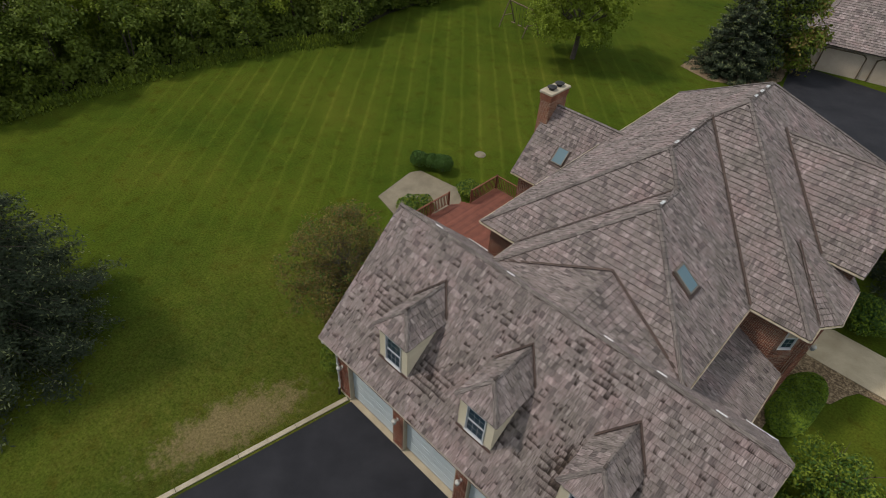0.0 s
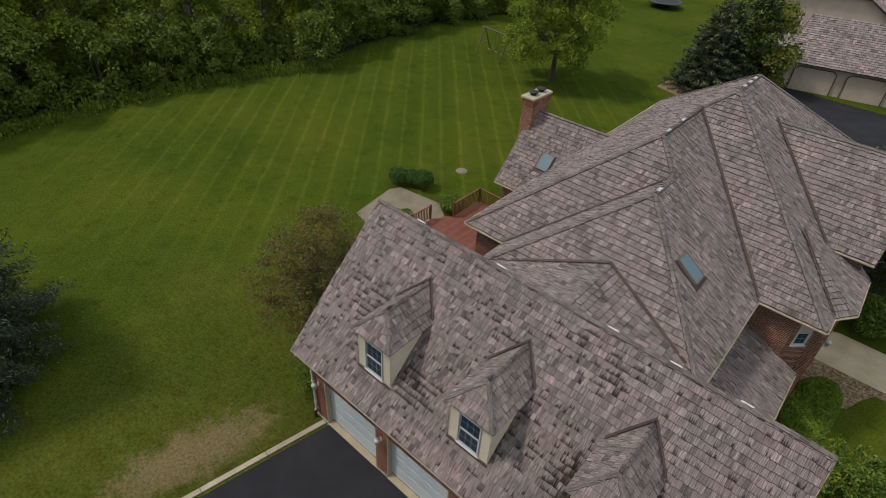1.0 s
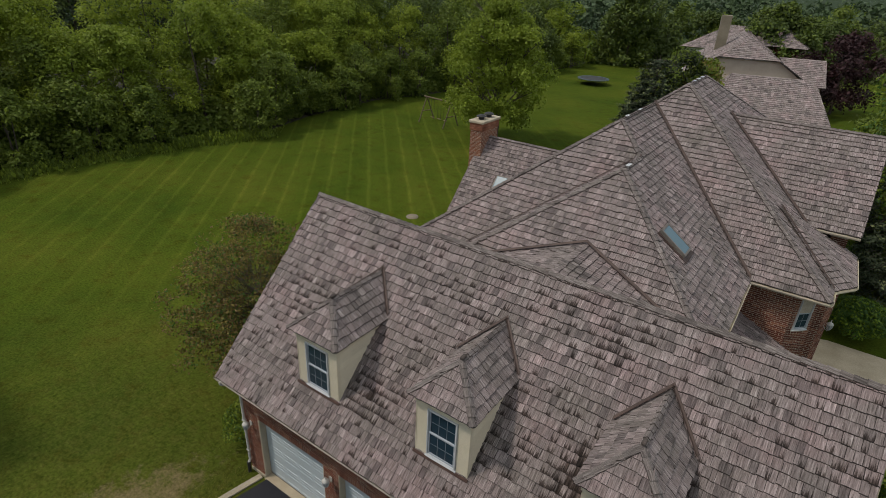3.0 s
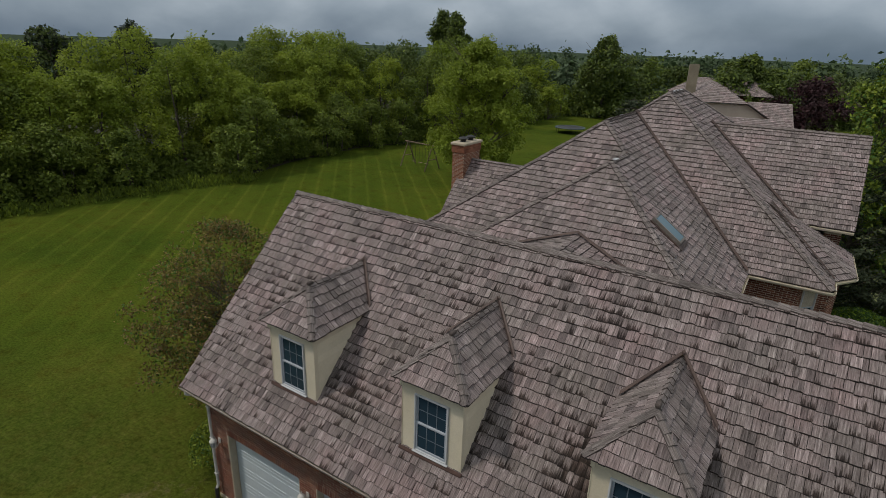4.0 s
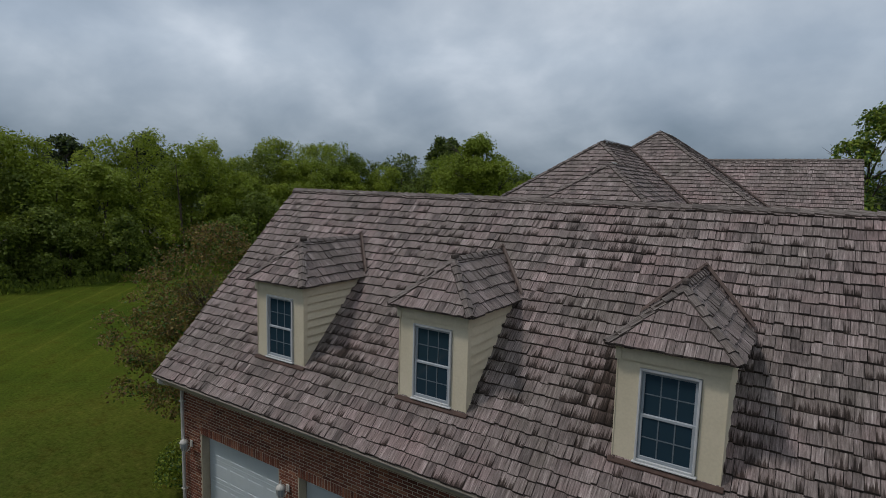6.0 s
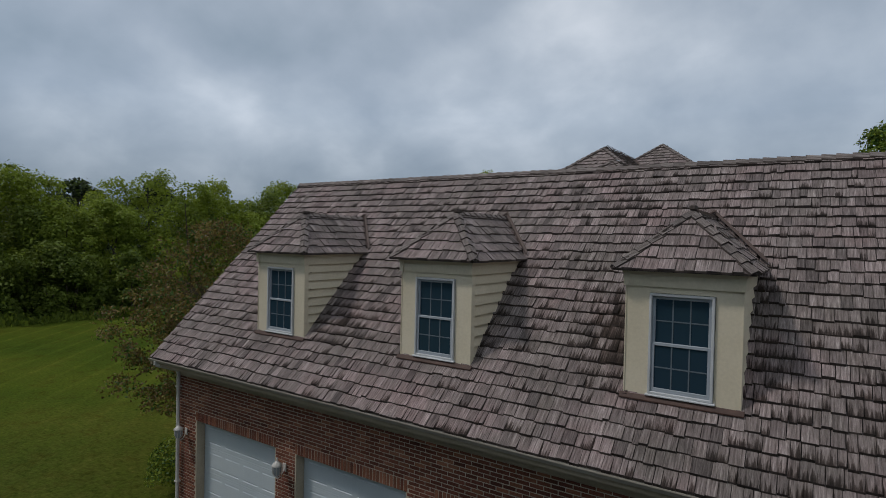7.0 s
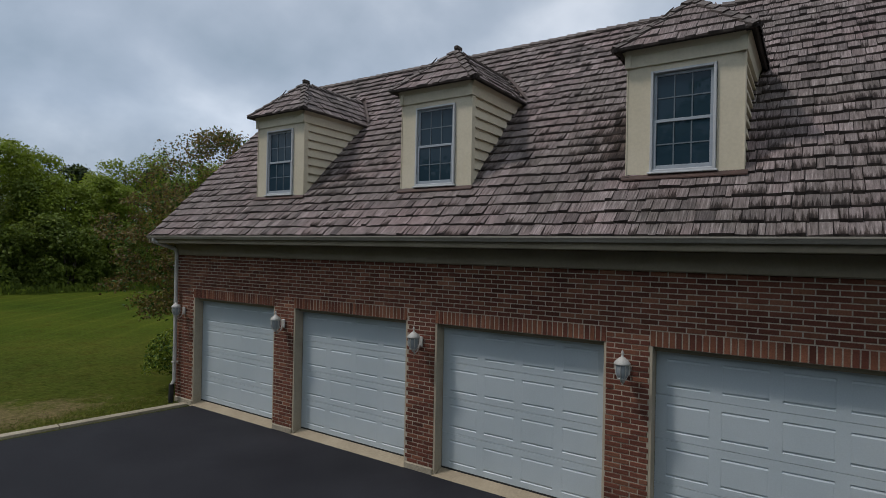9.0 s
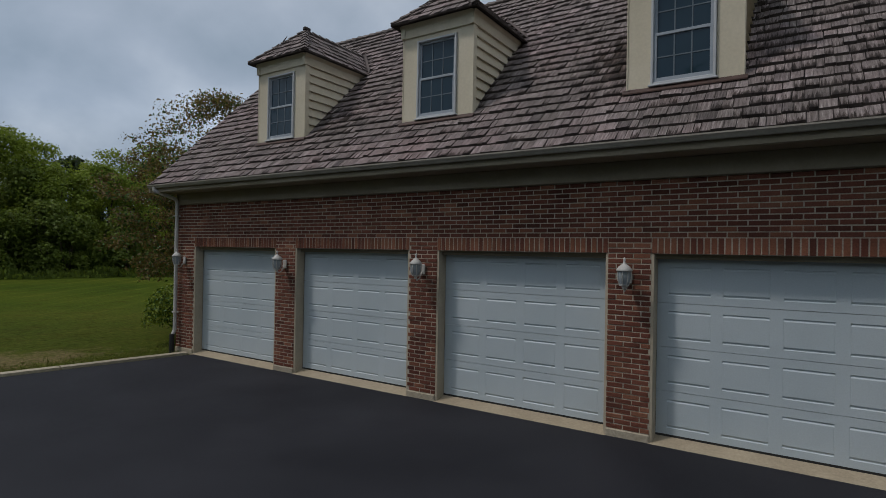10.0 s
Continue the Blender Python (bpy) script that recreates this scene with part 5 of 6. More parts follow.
def limbs(m, rng, base, height, radius, spread, count):
    """A tapered, slightly bent trunk with limbs that fork."""
    p = Vector(base)
    tips, n = [], 6
    for k in range(n):
        q = p + Vector((rng.normal(0, 0.05), rng.normal(0, 0.05), 1)) * height / n
        m.rod(p, q, radius * (1 - k / (n + 1)), radius * (1 - (k + 1) / (n + 1)), 9, False)
        p = q
        tips.append(p)
    for k in range(count):
        s = tips[int(rng.integers(1, n))]
        a = rng.uniform(0, 2 * math.pi)
        d = Vector((math.cos(a), math.sin(a), rng.uniform(0.5, 1.2))).normalized()
        q = s + d * spread * rng.uniform(0.35, 0.6)
        thin = 0.4 if count < 60 else 0.15
        m.rod(s, q, radius * thin, radius * thin * 0.55, 6, False)
        for j in range(3):
            e = (d + Vector((rng.normal(0, 0.5), rng.normal(0, 0.5), rng.normal(0.1, 0.3)))).normalized()
            m.rod(q, q + e * spread * rng.uniform(0.3, 0.5), radius * thin * 0.5, radius * 0.04, 5, False)


def tree(name, at, height, spread, lift, mats, label, seed, count=9000, size=0.16, lobes=36, trunk=0.2, openness=0.36, category="tree", twigs=10, reach=1.0, fill=False, beside=99.0):
    rng = np.random.default_rng(seed)
    t = thing(name, label, category, at)
    m = Mesh()
    limbs(m, rng, (0, 0, -0.1), height * 0.75 * min(1, reach + 0.2), trunk, spread * reach, twigs)
    part("trunk", m, BARK, t)
    ls = []
    for k in range(lobes):
        a, u = rng.uniform(0, 2 * math.pi), rng.uniform(0, 1)
        z = lift + (height - lift) * u
        env = math.sin(math.pi * min(1, 0.14 + 0.86 * u) ** 0.9) ** 0.6
        rr = spread * env * rng.uniform(0.25, 0.95)
        ls.append((rr * math.cos(a), rr * math.sin(a), z, spread * openness * rng.uniform(0.55, 1.1)))
    pts, d = blob_points(rng, ls, count, True) if fill else clump_points(rng, ls, count, 12, size * 1.8)
    if fill:  # the twiggy top is nearly bare
        keep = rng.uniform(0, 1, len(pts)) > 0.75 * np.clip((pts[:, 2] / height - 0.55) / 0.3, 0, 1)
        keep &= pts[:, 0] < beside  # it grows clear of the wall
        pts, d = pts[keep], d[keep]
    pts[:, 2] = np.maximum(pts[:, 2], 0.05)
    quad_cloud(pts, d + np.array([0, 0, 0.35]), size, "crown", mats, t, seed=seed, ruffle=1.2 if fill else 0.7)
    return t


def shrub(name, at, r, h, mats, label, seed, count=2500, size=0.05, category="shrub", group="", stretch=1.0):
    rng = np.random.default_rng(seed)
    t = thing(name, label, category, at, group)
    m = Mesh()
    for k in range(7):
        a = k * 0.9
        m.rod((0, 0, -0.05), (0.5 * r * math.cos(a), 0.5 * r * math.sin(a), h * 0.7), 0.02, 0.008, 5, False)
    part("stems", m, BARK, t)
    ls = [(0, 0, h * 0.45, h * 0.5)] + [(r * 0.55 * math.cos(a), r * 0.55 * math.sin(a), h * rng.uniform(0.3, 0.62), r * rng.uniform(0.34, 0.5)) for a in np.linspace(0, 6.0, 9)]
    pts, d = blob_points(rng, ls, count)
    pts[:, 2] = np.clip(pts[:, 2], 0.03, None)
    pts[:, 1] *= stretch
    quad_cloud(pts, d, size, "foliage", mats, t, seed=seed)
    return t


def spruce(name, at, height, spread, label, seed, tiers=22, size=0.06, per=26, body=0.85):
    """Tiers of drooping boughs; each bough carries sprays of needles that end in paler young tips."""
    rng = np.random.default_rng(seed)
    t = thing(name, label, "spruce tree", at)
    m = Mesh()
    m.rod((0, 0, -0.1), (0, 0, height * 0.97), spread * 0.07, 0.02, 9, False)
    pts, nr, tone = [], [], []
    for k in range(tiers):
        f = (k + rng.uniform(-0.3, 0.3)) / tiers
        f = min(0.985, max(0.0, f))
        z = 0.3 + (height - 0.5) * f
        reach = spread * (1 - f) ** body
        n = int(6 + 11 * (1 - f))
        for j in range(n):
            a = 2 * math.pi * (j + rng.uniform(-0.35, 0.35)) / n + k * 0.7
            ln = reach * rng.uniform(0.72, 1.12) + 0.15
            d = np.array([math.cos(a), math.sin(a), 0])
            side = np.array([-d[1], d[0], 0])
            m.rod((0, 0, z), tuple(np.array([0, 0, z - 0.14 * ln]) + d * ln * 0.95), 0.03, 0.006, 4, False)
            sprays = max(3, int(ln * 4.2))
            s = rng.uniform(0.22, 1.0, sprays) ** 0.7
            s[0] = 1.0
            off = rng.normal(0, 1, sprays) * 0.2 * ln * (1.12 - s)
            c = d * (ln * s)[:, None] + side * off[:, None]
            c[:, 2] = z - 0.2 * ln * s ** 1.3 + 0.1 * ln * np.maximum(0, s - 0.75) * 3 - np.abs(off) * 0.3
            c = np.repeat(c, per, 0)
            q = rng.normal(0, 1, (len(c), 3)) * np.array([0.15, 0.15, 0.07]) * (0.7 + 0.1 * ln)
            along = rng.uniform(-1, 1, len(c))
            p = c + q + d * (along * 0.22)[:, None]
            p[:, 2] -= np.abs(rng.normal(0, 0.1, len(c))) * (0.6 + 0.15 * ln)
            pts.append(p)
            nr.append(np.tile(d * 0.5 + np.array([0, 0, 1.0]), (len(c), 1)))
            tone.append(((np.repeat(s, per) > 0.72) & (p[:, 2] > c[:, 2] - 0.05) & (along > 0.55)).astype(int))
    part("trunk", m, BARK, t)
    quad_cloud(np.concatenate(pts), np.concatenate(nr), size, "crown", [LEAF_SPRUCE, LEAF_TIP], t, aspect=0.6, seed=seed, tone=np.concatenate(tone))
    return t


tree("crab_apple_tree", (-3.3, 2.8, 0), 6.8, 3.2, 1.5, [LEAF_BROWN, LEAF_BROWN, LEAF_BRONZE, LEAF_BOX], "spreading bronze-leaved small tree beside the garage", 101, 66000, 0.042, 460, 0.13, 0.1, twigs=150, reach=0.62, fill=True, beside=1.95)
tree("lawn_tree", (-14.7, 38.6, 0), 12.0, 5.2, 1.6, [LEAF_LIGHT, LEAF_WOOD], "tall light green deciduous tree on the lawn", 102, 44000, 0.115, 90, 0.26, 0.25, twigs=26)
spruce("blue_spruce", (-13.7, -9.8, 0), 14.0, 5.9, "large dark spruce on the lawn beside the drive", 103, 34, 0.085, 20)
spruce("side_spruce", (16.6, 28.6, 0), 13.5, 4.4, "tall dark spruce beyond the front walk", 104, 28, 0.1, 13, 0.7)
spruce("garden_conifer", (-3.4, 48.2, 0), 8.6, 3.6, "broad dark conifer beside the next drive", 105, 22, 0.13, 14, 0.6)
tree("garden_conifer", (-1.3, 50.2, 0), 8.4, 3.0, 0.3, [LEAF_SPRUCE, LEAF_WOOD_DARK], "bushy dark evergreen beside the next drive", 111, 14000, 0.14, 60, 0.15, 0.3)
tree("garden_tree", (-0.3, 52.0, 0), 7.6, 2.8, 0.6, [LEAF_WOOD_DARK, LEAF_BROWN, LEAF_LIGHT], "mixed green tree among conifers", 106, 7000, 0.17, 30, 0.13, 0.4)
tree("walk_tree", (14.3, 28.0, 0), 12.3, 2.8, 1.5, [LEAF_LIGHT, LEAF_WOOD_DARK, LEAF_BOX], "slender green deciduous tree beyond the gabled wing", 112, 15000, 0.1, 60, 0.16, 0.26, twigs=16)
tree("maroon_tree", (10.5, 80.0, 0), 8.7, 5.2, 0.8, LEAF_MAROON, "dark maroon-leaved tree beyond the next house", 107, 9000, 0.2, 36, 0.18, 0.36)
tree("far_garden_tree", (15.6, 53.0, 0), 5.0, 3.2, 0.4, LEAF_WOOD_DARK, "green tree at the edge of the next drive", 108, 6000, 0.16, 26, 0.13, 0.4)
tree("corner_tree", (16.0, 9.7, 0), 3.1, 1.9, 0.3, [LEAF_LIGHT, LEAF_BOX], "fresh green small tree by the garage's end", 109, 9000, 0.06, 36, 0.07, 0.34)
shrub("garage_shrub", (-1.7, 0.8, 0), 0.95, 1.75, [LEAF_BOX, LEAF_LIGHT, LEAF_LIGHT], "leafy green shrub at the garage corner", 110, 5500, 0.038)
for k, (x, y, r, h) in enumerate(((-11.05, 14.8, 0.66, 1.3), (-10.35, 15.35, 0.55, 1.2), (-9.55, 15.55, 0.75, 1.4))):
    shrub("boxwood", (x, y, 0), r, h, LEAF_BOX, "round dark green boxwood at the patio's edge", 120 + k, 2600, 0.055, group="boxwoods by the patio")
shrub("patio_shrub", (-7.6, 11.2, 0), 1.25, 0.9, [LEAF_LIGHT, LEAF_BOX], "low light green shrub beside the deck", 130, 3500, 0.06)
shrub("patio_shrub", (-6.55, 14.9, 0), 0.9, 0.9, [LEAF_LIGHT, LEAF_BOX], "low light green shrub beside the deck railing", 131, 3000, 0.06)


def ground_cover():
    """A low mound of small leaves filling an egg-shaped bed."""
    rng = np.random.default_rng(132)
    t = thing("ground_cover", "bright green low ground cover filling the front bed", "ground cover", (13.85, 14.3, 0))
    n = 17000
    a, r = rng.uniform(0, 2 * math.pi, n), np.sqrt(rng.uniform(0, 1, n))
    x, y = 1.0 * r * np.cos(a), 2.35 * r * np.sin(a)
    top = 0.5 * np.sqrt(np.maximum(0.0, 1.02 - r ** 3)) * (0.85 + 0.15 * np.sin(5 * x + 2) * np.sin(4.3 * y))
    pts = np.stack([x + 0.16 * y * (y > 0), y, top * rng.uniform(0.75, 1.05, n) + 0.02], 1)
    quad_cloud(pts, np.stack([x * 0.5, y * 0.25, np.full(n, 0.9)], 1), 0.05, "foliage", [LEAF_GROUND, LEAF_GROUND, LEAF_GROUND, LEAF_BOX], t, seed=132, ruffle=0.6)


ground_cover()
shrub("entry_shrub", (14.8, 21.4, 0), 1.35, 2.3, [LEAF_BOX, LEAF_BOX, LEAF_GROUND], "rounded dark green shrub beyond the front walk", 134, 8000, 0.07)


def woods(name, edge, rows, label, seed, mats, height=(9, 14), per=2600, size=0.2, gap=3.4, back=(-1, 0), lobes_n=30, dips=(), undergrowth=None):
    """A belt of trees along an edge line, rows deep and growing taller inwards: trunks and foliage as one mass each."""
    rng = np.random.default_rng(seed)
    pts, nr, tone = [], [], []
    tm = Mesh()
    kinds = len(mats) if isinstance(mats, list) else 1
    edge = [np.array(p, float) for p in edge]
    inwards = np.array([back[0], back[1], 0.0])
    for r in range(rows):
        for p, q in zip(edge, edge[1:]):
            ln = np.linalg.norm(q - p)
            n = max(1, int(round(ln / gap)))
            for k in range(n):
                c = p + (q - p) * (k + rng.uniform(0.05, 0.95)) / n + np.array(back) * (1.0 + r * gap * 0.9 + rng.uniform(-0.9, 0.9))
                h = rng.uniform(*height) * (0.5, 0.85, 1.0, 1.0)[min(r, 3)] * rng.uniform(0.85, 1.1)
                for at, reach, low in dips:
                    h *= 1 - (1 - low) * math.exp(-((c[1] - at) / reach) ** 2)
                sp = h * rng.uniform(0.27, 0.36) + 0.6
                lo = (0.06, 0.1, 0.16, 0.2)[min(r, 3)] + rng.uniform(-0.03, 0.06)
                for s in range(1 if r else 3):
                    tm.rod((c[0] + rng.normal(0, 0.25), c[1] + rng.normal(0, 0.25), 0), (c[0] + rng.normal(0, 0.5), c[1] + rng.normal(0, 0.5), h * 0.8), 0.14 if r else 0.06, 0.03, 6, False)
                m = int(lobes_n * rng.uniform(0.75, 1.2))
                u, a = rng.uniform(0, 1, m), rng.uniform(0, 2 * math.pi, m)
                z = h * (lo + (0.9 - lo) * u)
                env = np.sqrt(np.maximum(0.03, 1 - ((u - 0.4) / 0.62) ** 2))
                rr = sp * env * rng.uniform(0.4, 0.9, m)
                ls = np.stack([c[0] + rr * np.cos(a), c[1] + rr * np.sin(a), z, sp * rng.uniform(0.17, 0.33, m)], 1)
                top = np.array([[c[0], c[1], h * 0.84, sp * 0.34], [c[0], c[1], h * 0.68, sp * 0.5]])
                ls = np.concatenate([ls, top])
                a, b = clump_points(rng, ls, int(per * (0.6 if r == 0 else 1)), 13 if per > 2000 else 7, size * 2.0)
                # the hidden inner side of the belt is thin
                far_side = (b * inwards).sum(1) + (0.5 if r > 1 else 0.0) * (a[:, 2] < h * 0.5)
                keep = (far_side < 0.3) | (rng.uniform(0, 1, len(a)) < 0.3)
                pts.append(a[keep])
                nr.append(b[keep])
                # the front row takes darker leaves, painting in shade at the wood's foot
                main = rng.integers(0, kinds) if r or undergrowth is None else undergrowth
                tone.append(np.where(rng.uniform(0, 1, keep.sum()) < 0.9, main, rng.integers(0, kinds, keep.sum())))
    wood = thing(name, label, "woods", kind="stuff")
    part("trunks", tm, BARK, wood, kind="stuff")
    pts = np.concatenate(pts)
    pts[:, 2] = np.maximum(pts[:, 2], 0.1)
    f = quad_cloud(pts, np.concatenate(nr) + np.array([0, 0, 0.6]), size, "foliage", mats, wood, seed=seed, ruffle=0.7, tone=np.concatenate(tone))
    f["kind"] = "stuff"
    return wood


sheet("woodland_floor", [(-35.6, -40), (-35.8, -3), (-36.1, 11.5), (-34.2, 20), (-32.2, 25), (-34.2, 33), (-34.7, 44), (-32.2, 52), (-30.6, 66), (-29.6, 98), (-75, 98), (-75, -40)], 0.012, LITTER, "brown leaf litter under the woods, shade put into its colour", "woodland floor")
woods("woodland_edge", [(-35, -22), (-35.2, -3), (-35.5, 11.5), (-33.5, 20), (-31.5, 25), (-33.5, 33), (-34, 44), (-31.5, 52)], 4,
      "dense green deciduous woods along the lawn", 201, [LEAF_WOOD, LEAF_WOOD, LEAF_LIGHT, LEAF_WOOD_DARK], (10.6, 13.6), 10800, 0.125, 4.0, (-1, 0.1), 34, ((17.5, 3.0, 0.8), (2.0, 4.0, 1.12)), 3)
woods("woodland_edge", [(-31.5, 52), (-30, 66), (-29, 82), (-29, 98)], 4, "dense green deciduous woods beside the far lawn", 205, [LEAF_WOOD, LEAF_FAR, LEAF_WOOD_DARK], (10.5, 13.5), 3200, 0.19, 4.4, (-1, 0.1), 30)
# out of view: panes mirror trees there; added height and east run block skylight
woods("woodland_front", [(-40, -34), (-10, -34), (18, -33), (36, -27), (42, -10), (46, 4)], 2, "tall green trees across the drive, unseen, raised and extended to dim the garage", 204, [LEAF_WOOD, LEAF_WOOD_DARK], (17, 23), 1100, 0.45, 4.6, (0.1, -1), 26)
woods("woodland_back", [(-29, 98), (-12, 108), (10, 116), (40, 118), (75, 105)], 3, "green woods behind the gardens", 202, [LEAF_FAR, LEAF_WOOD_DARK, LEAF_FAR], (9, 12.5), 1800, 0.3, 5.0, (0.1, 1), 30)
woods("middle_woods", [(-150, -90), (-125, 60), (-92, 150), (0, 178), (120, 172), (220, 120)], 2, "green woods beyond the gardens, haze in the leaf colour", 206, LEAF_HAZE, (10, 14), 300, 0.85, 7.0, (-0.3, 1), 22)
woods("distant_woods", [(-160, 190), (-60, 240), (60, 260), (190, 230), (300, 160)], 3, "distant tree line, haze painted into its leaf colour", 203, LEAF_HAZE, (8, 12), 300, 0.9, 9.0, (0, 1), 20)
for k, (x, y, h, sp) in enumerate(((-63, 105, 18.5, 4.2), (-58, 103, 18.0, 3.6), (-23.5, 101, 13.6, 5.4), (0.5, 103, 11.2, 6.5), (30, 96, 9.5, 5.0), (45, 90, 9.0, 5.5))):
    tree("far_tree", (x, y, 0), h, sp, 1.5, [LEAF_FAR, LEAF_FAR, LEAF_WOOD_DARK], "tall tree standing above the far woods", 210 + k, 12000, 0.28, 110, 0.25, 0.22)
tree("far_pine", (-58, 31, 0), 12.9, 3.4, 3.0, LEAF_SPRUCE, "dark pine rising above the woods", 220, 9000, 0.22, 40, 0.25, 0.3)
tree("far_pine", (-60, 23, 0), 12.2, 4.0, 3.0, [LEAF_SPRUCE, LEAF_FAR], "dark broad pine behind the woods", 221, 9000, 0.22, 40, 0.25, 0.3)


# undergrowth between the trunks; its dark leaves stand in for shade there
def undergrowth():
    rng = np.random.default_rng(79)
    line = [(-35, -24), (-35.2, -3), (-35.5, 11.5), (-33.5, 20), (-31.5, 25), (-33.5, 33), (-34, 44), (-31.5, 52), (-30, 66), (-29, 90)]
    pts = []
    for (xa, ya), (xb, yb) in zip(line, line[1:]):
        n = int(600 * math.hypot(xb - xa, yb - ya))
        k, deep = rng.uniform(0, 1, n), rng.uniform(0.8, 10, n)
        top = 1.0 + 2.6 * np.minimum(1, deep / 4) * (0.6 + 0.4 * np.sin(0.9 * (ya + (yb - ya) * k)) * np.sin(1.7 * deep))
        pts.append(np.stack([xa + (xb - xa) * k - deep, ya + (yb - ya) * k, rng.uniform(0.02, 1, n) * top], 1))
    pts = np.concatenate(pts)
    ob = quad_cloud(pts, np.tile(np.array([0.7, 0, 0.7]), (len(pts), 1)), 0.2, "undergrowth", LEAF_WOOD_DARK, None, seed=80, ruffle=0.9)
    tagged(ob, "leafy undergrowth between the woodland trunks, dark to stand in for shade", "undergrowth", kind="stuff")


undergrowth()


# tall weeds along the wood's foot
def weeds():
    rng = np.random.default_rng(77)
    line = [(-35, -20), (-35, -3), (-35.2, 11.5), (-33.2, 20), (-31.2, 25)]
    pts = []
    for (xa, ya), (xb, yb) in zip(line, line[1:]):
        n = 2600
        k = rng.uniform(0, 1, n)
        pts.append(np.stack([xa + (xb - xa) * k + rng.normal(0.2, 0.5, n), ya + (yb - ya) * k + rng.normal(0, 0.4, n), rng.uniform(0.0, 1.0, n) ** 1.4 * (0.5 + 0.45 * np.sin(9 * k + ya) * np.sin(23 * k))], 1))
    pts = np.concatenate(pts)
    # mostly the darker leaves, to keep the wood's foot as dark as shade
    ob = quad_cloud(pts, np.tile(np.array([1.0, 0, 0.2]), (len(pts), 1)), 0.16, "tall_weeds", [LEAF_WOOD_DARK, LEAF_WOOD_DARK, LEAF_LIGHT], None, seed=78, droop=3.0)
    tagged(ob, "tall green weeds at the foot of the woods", "weeds", kind="stuff")


weeds()


def grass():
    rng = np.random.default_rng(88)
    n = 9000
    y = rng.uniform(-12, 3, n)
    x = np.where(y < 0, -0.35 + y * 0.184, -0.8) - np.abs(rng.normal(0, 0.55, n))
    pts = np.stack([x, y, rng.uniform(0.005, 0.05, n)], 1)
    ob = quad_cloud(pts, np.tile(np.array([0.0, -0.2, 1.0]), (len(pts), 1)), 0.03, "grass_tufts", [LEAF_GRASS, LEAF_GRASS, LEAF_GRASS_DRY], None, aspect=0.3, seed=89, droop=1.0, ruffle=0.7)
    tagged(ob, "uneven grass and clover tufts beside the drive", "grass", kind="stuff")


grass()

# ---- swing set and trampoline ----
sw = thing("swing_set", "old timber A-frame swing set on the lawn", "swing set", (-24.2, 40.4, 0))
for x in (0.0, 3.6):
    for s in (-1, 1):
        m = Mesh()
        m.rod((x, s * 1.1, 0), (x, 0.04 * s, 2.5), 0.06, 0.06, 7)
        part("leg", m, OLDWOOD, sw)
    m = Mesh()
    m.rod((x, -0.62, 1.1), (x, 0.62, 1.1), 0.045, 0.045, 6)
    part("brace", m, OLDWOOD, sw)
m = Mesh()
m.rod((-0.4, 0, 2.52), (4.0, 0, 2.52), 0.075, 0.075, 8)
part("beam", m, OLDWOOD, sw)
for x in (0.9, 1.9, 2.8):
    m = Mesh()
    for dx in (-0.22, 0.22):
        m.rod((x + dx, 0, 2.5), (x + dx, 0, 0.55), 0.012, 0.012, 5)
    part("chain", m, IRON, sw)
    m = Mesh()
    m.soft_box(x - 0.25, x + 0.25, -0.1, 0.1, 0.52, 0.56, 0.01)
    part("swing_seat", m, OLDWOOD, sw)
sw.rotation_euler.z = radians(-10)

tr = thing("trampoline", "round trampoline with a dark blue pad on the far lawn", "trampoline", (-20.0, 76.5, 0))
m = Mesh()
m.lathe([(1.9, 0.82), (1.95, 0.9), (2.3, 0.9), (2.36, 0.84), (2.3, 0.78)], (0, 0, 0), 28)
part("pad", m, BLUEPAD, tr)
m = Mesh()
m.lathe([(0.0, 0.84), (1.92, 0.86)], (0, 0, 0), 28)
part("mat", m, IRON, tr)
for k in range(6):
    a = k * math.pi / 3
    m = Mesh()
    m.rod((2.2 * math.cos(a), 2.2 * math.sin(a), 0), (2.2 * math.cos(a), 2.2 * math.sin(a), 0.84), 0.03, 0.03, 6)
    part("leg", m, IRON, tr)


# ---- the next house ----
nb = thing("neighbour_house", "beige house with grey shake roofs and a garage", "house")


def block(poly, z0, z1, mat=LOUVRE):
    m = Mesh()
    m.prism([(x, y, z1) for x, y in poly], (0, 0, z0 - z1))
    return part("wall", m, mat, nb)


def hip_roof(x0, x1, y0, y1, ze, s, ridge_x=True, seed=0):
    hw = min(x1 - x0, y1 - y0) / 2
    zr = ze + s * hw
    if x1 - x0 >= y1 - y0:
        p, q = (x0 + hw, (y0 + y1) / 2, zr), (x1 - hw, (y0 + y1) / 2, zr)
        fs = [[(x0, y0, ze), (x1, y0, ze), q, p], [(x1, y0, ze), (x1, y1, ze), q], [(x1, y1, ze), (x0, y1, ze), p, q], [(x0, y1, ze), (x0, y0, ze), p]]
    else:
        p, q = ((x0 + x1) / 2, y0 + hw, zr), ((x0 + x1) / 2, y1 - hw, zr)
        fs = [[(x0, y0, ze), (x1, y0, ze), p], [(x1, y0, ze), (x1, y1, ze), q, p], [(x1, y1, ze), (x0, y1, ze), q], [(x0, y1, ze), (x0, y0, ze), p, q]]
    for k, f in enumerate(fs):
        roof_face(f, nb, seed + k, label="grey shake roof slope", exposure=0.3, width=(0.2, 0.4))


def slopes(faces, seed):
    for k, f in enumerate(faces):
        roof_face(f, nb, seed + k, label="grey shake roof slope", exposure=0.3, width=(0.2, 0.4))


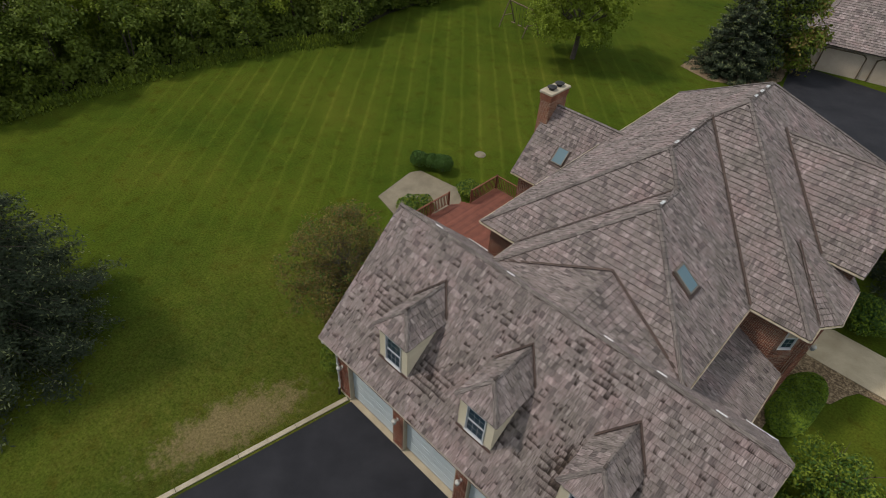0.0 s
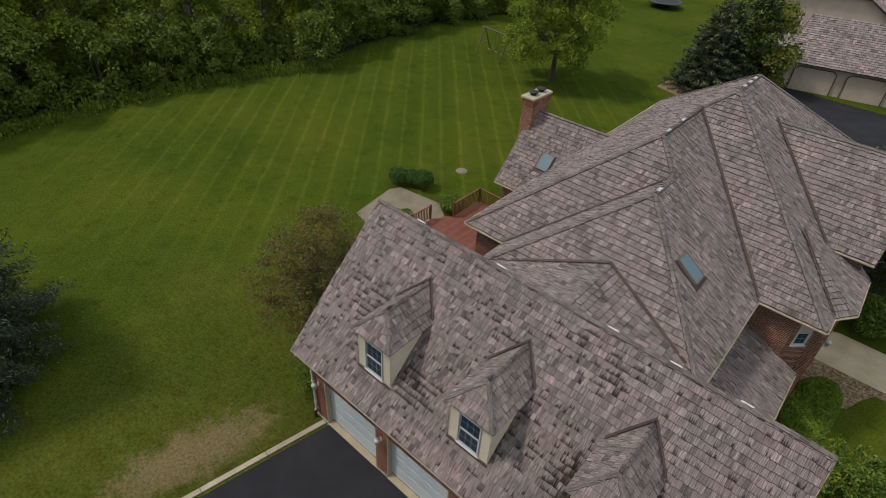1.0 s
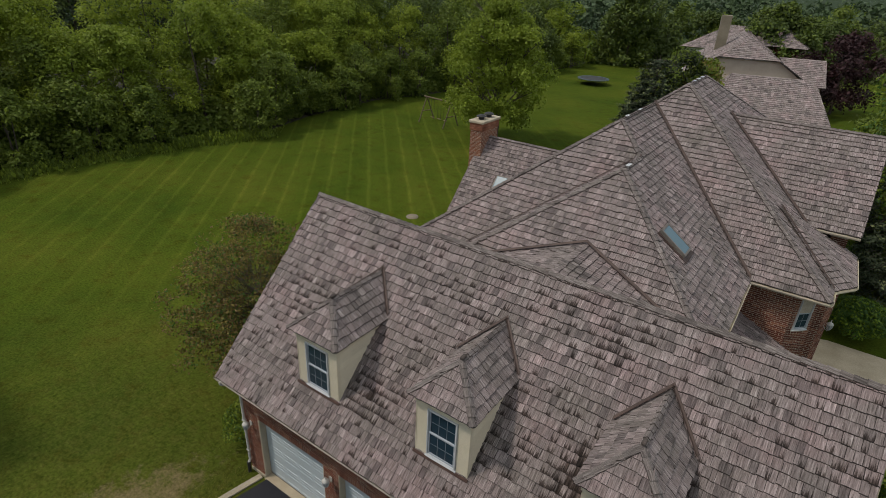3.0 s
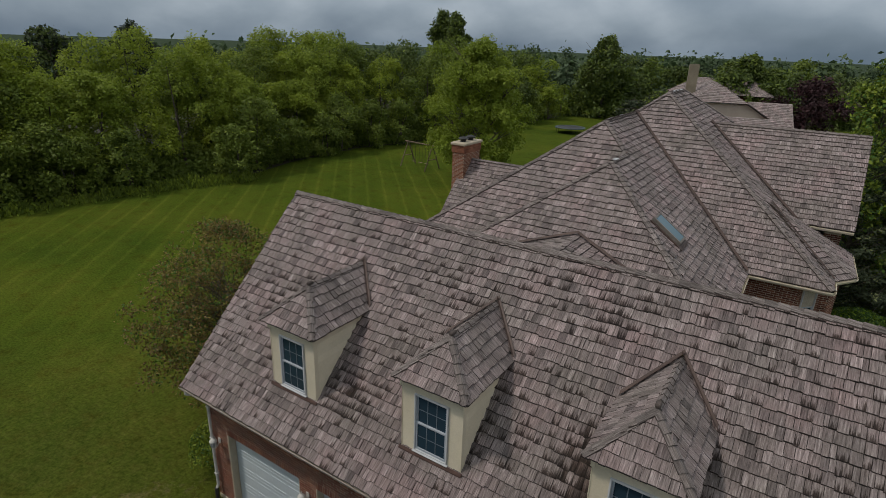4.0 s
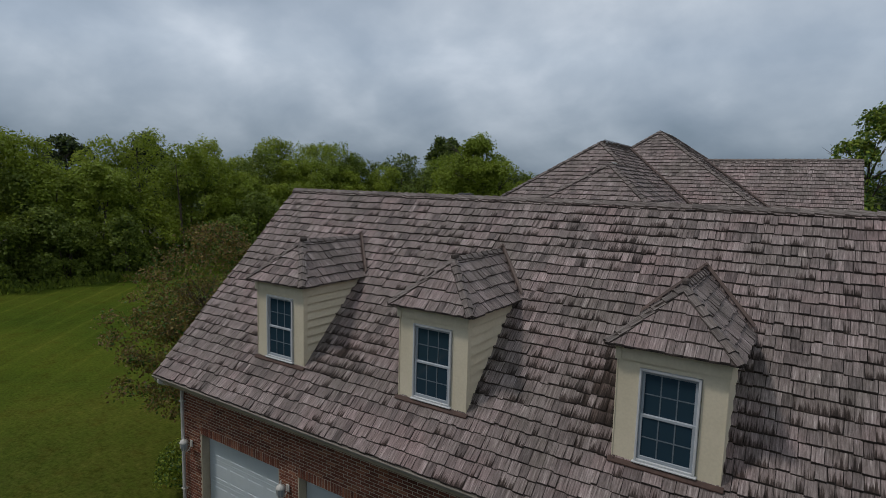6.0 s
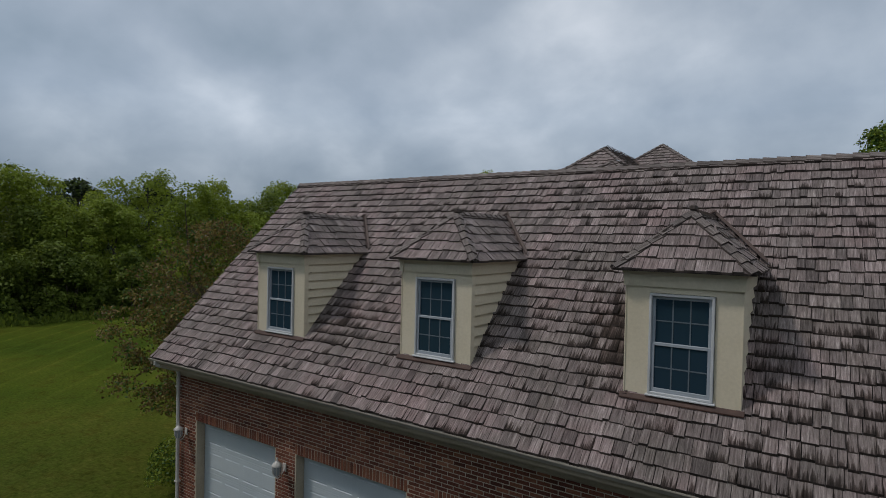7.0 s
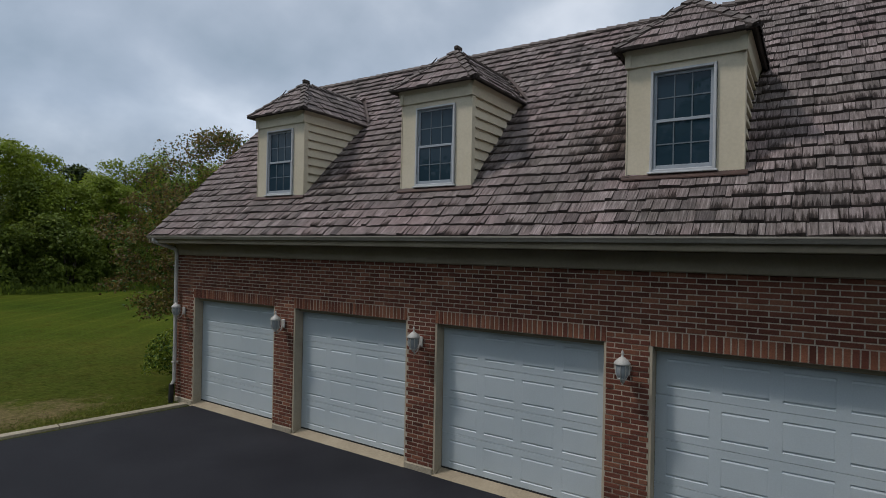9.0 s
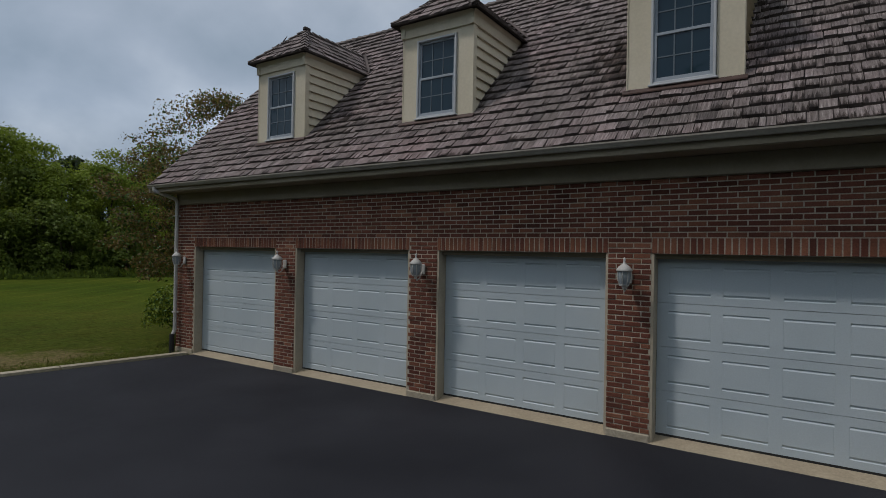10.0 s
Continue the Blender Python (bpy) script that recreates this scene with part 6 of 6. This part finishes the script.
nb.matrix_basis = pose(0.2, 54.7, 0, 0, 0, 13.5)
block([(0.4, 0.5), (10.9, 0.5), (10.9, 11.0), (0.4, 11.0)], 0, 2.55)
ra, rb = (2.2, 6.0, 5.9), (10.0, 6.0, 5.9)
slopes([[(0, 0, 2.6), (11.3, 0, 2.6), rb, ra], [(11.3, 0, 2.6), (11.3, 12, 2.6), rb], [(11.3, 12, 2.6), (0, 12, 2.6), ra, rb], [(0, 12, 2.6), (0, 0, 2.6), ra]], 300)
# main body with a clipped gable towards the garage
zg, ze2 = 8.85, 4.8
xa, xb, xm = -2.6, 10.6, 4.0
sl = (zg - ze2) / (xm - xa)
zc = 6.9
ca, cb = xa + (zc - ze2) / sl, xb - (zc - ze2) / sl
block([(xa + 0.4, 12.0), (xb - 0.4, 12.0), (xb - 0.4, 26), (xa + 0.4, 26)], 0, ze2)
m = Mesh()
m.prism([(xa + 0.4, 12.0, ze2), (xb - 0.4, 12.0, ze2), (cb, 12.0, zc - 0.15), (ca, 12.0, zc - 0.15)], (0, 0.3, 0))
part("gable_wall", m, LOUVRE, nb)
ap = (xm, 14.4, zg)
slopes([[(ca, 11.5, zc), (cb, 11.5, zc), ap], [(xb, 11.5, ze2), (xb, 26.5, ze2), (xm, 26.5, zg), ap, (cb, 11.5, zc)], [(xa, 26.5, ze2), (xa, 11.5, ze2), (ca, 11.5, zc), ap, (xm, 26.5, zg)]], 310)
block([(10.2, 15.0), (12.6, 15.0), (12.6, 22.0), (10.2, 22.0)], 0, 4.0)
slopes([[(9.5, 14.5, 4.1), (13, 14.5, 4.1), (13, 18.5, 6.7), (8, 18.5, 6.7)], [(13, 22.5, 4.1), (9.5, 22.5, 4.1), (8, 18.5, 6.7), (13, 18.5, 6.7)]], 320)
for xa, xb in ((2.0, 5.6), (6.5, 9.9)):
    d = new("garage_door")
    d.parent = nb
    tagged(d, "beige panelled garage door with clipped corners")
    m = Mesh()
    m.prism([(xa, 0.45, 0), (xb, 0.45, 0), (xb, 0.45, 2.0), (xb - 0.35, 0.45, 2.25), (xa + 0.35, 0.45, 2.25), (xa, 0.45, 2.0)], (0, -0.03, 0))
    part("door_leaf", m, LOUVRE, d)
    m = Mesh()
    pts = [(xa, 0), (xa, 2.0), (xa + 0.35, 2.25), (xb - 0.35, 2.25), (xb, 2.0), (xb, 0)]
    for (p, a), (q, b) in zip(pts, pts[1:]):
        m.rod((p, 0.4, a), (q, 0.4, b), 0.06, 0.06, 6)
    part("surround", m, OLDWOOD, d)
ch = Mesh()
ch.box(0.6, 1.8, 19.5, 20.6, 6.0, 10.9)
part("chimney", ch, PAVING, nb)

# far house beyond
fh = thing("far_house", "distant pale house with a grey hip roof", "house")
nb_keep, nb = nb, fh
block([(-12, 95), (0, 95), (0, 105), (-12, 105)], 0, 4.9, WHITE)
hip_roof(-12.8, 0.8, 94.3, 105.7, 5.0, 0.6, seed=330)
hip_roof(-6, 5, 97, 108, 6.0, 0.6, seed=340)
block([(-5, 98), (4, 98), (4, 107), (-5, 107)], 0, 5.9, BRICK)
nb = nb_keep

# ---- pieces picked out singly ----
lay_single_shakes()
for q, parent in SINGLE_BRICKS:
    m = Mesh()
    m.add(q[2], BRICK_FACES)
    part("brick", m, BRICK_ORANGE if q[3] else BRICK, parent)
for vs in soldiers:
    m = Mesh()
    m.add(vs, BRICK_FACES)
    part("brick", m, BRICK_ORANGE if rng.random() < 0.6 else BRICK, front_wall)
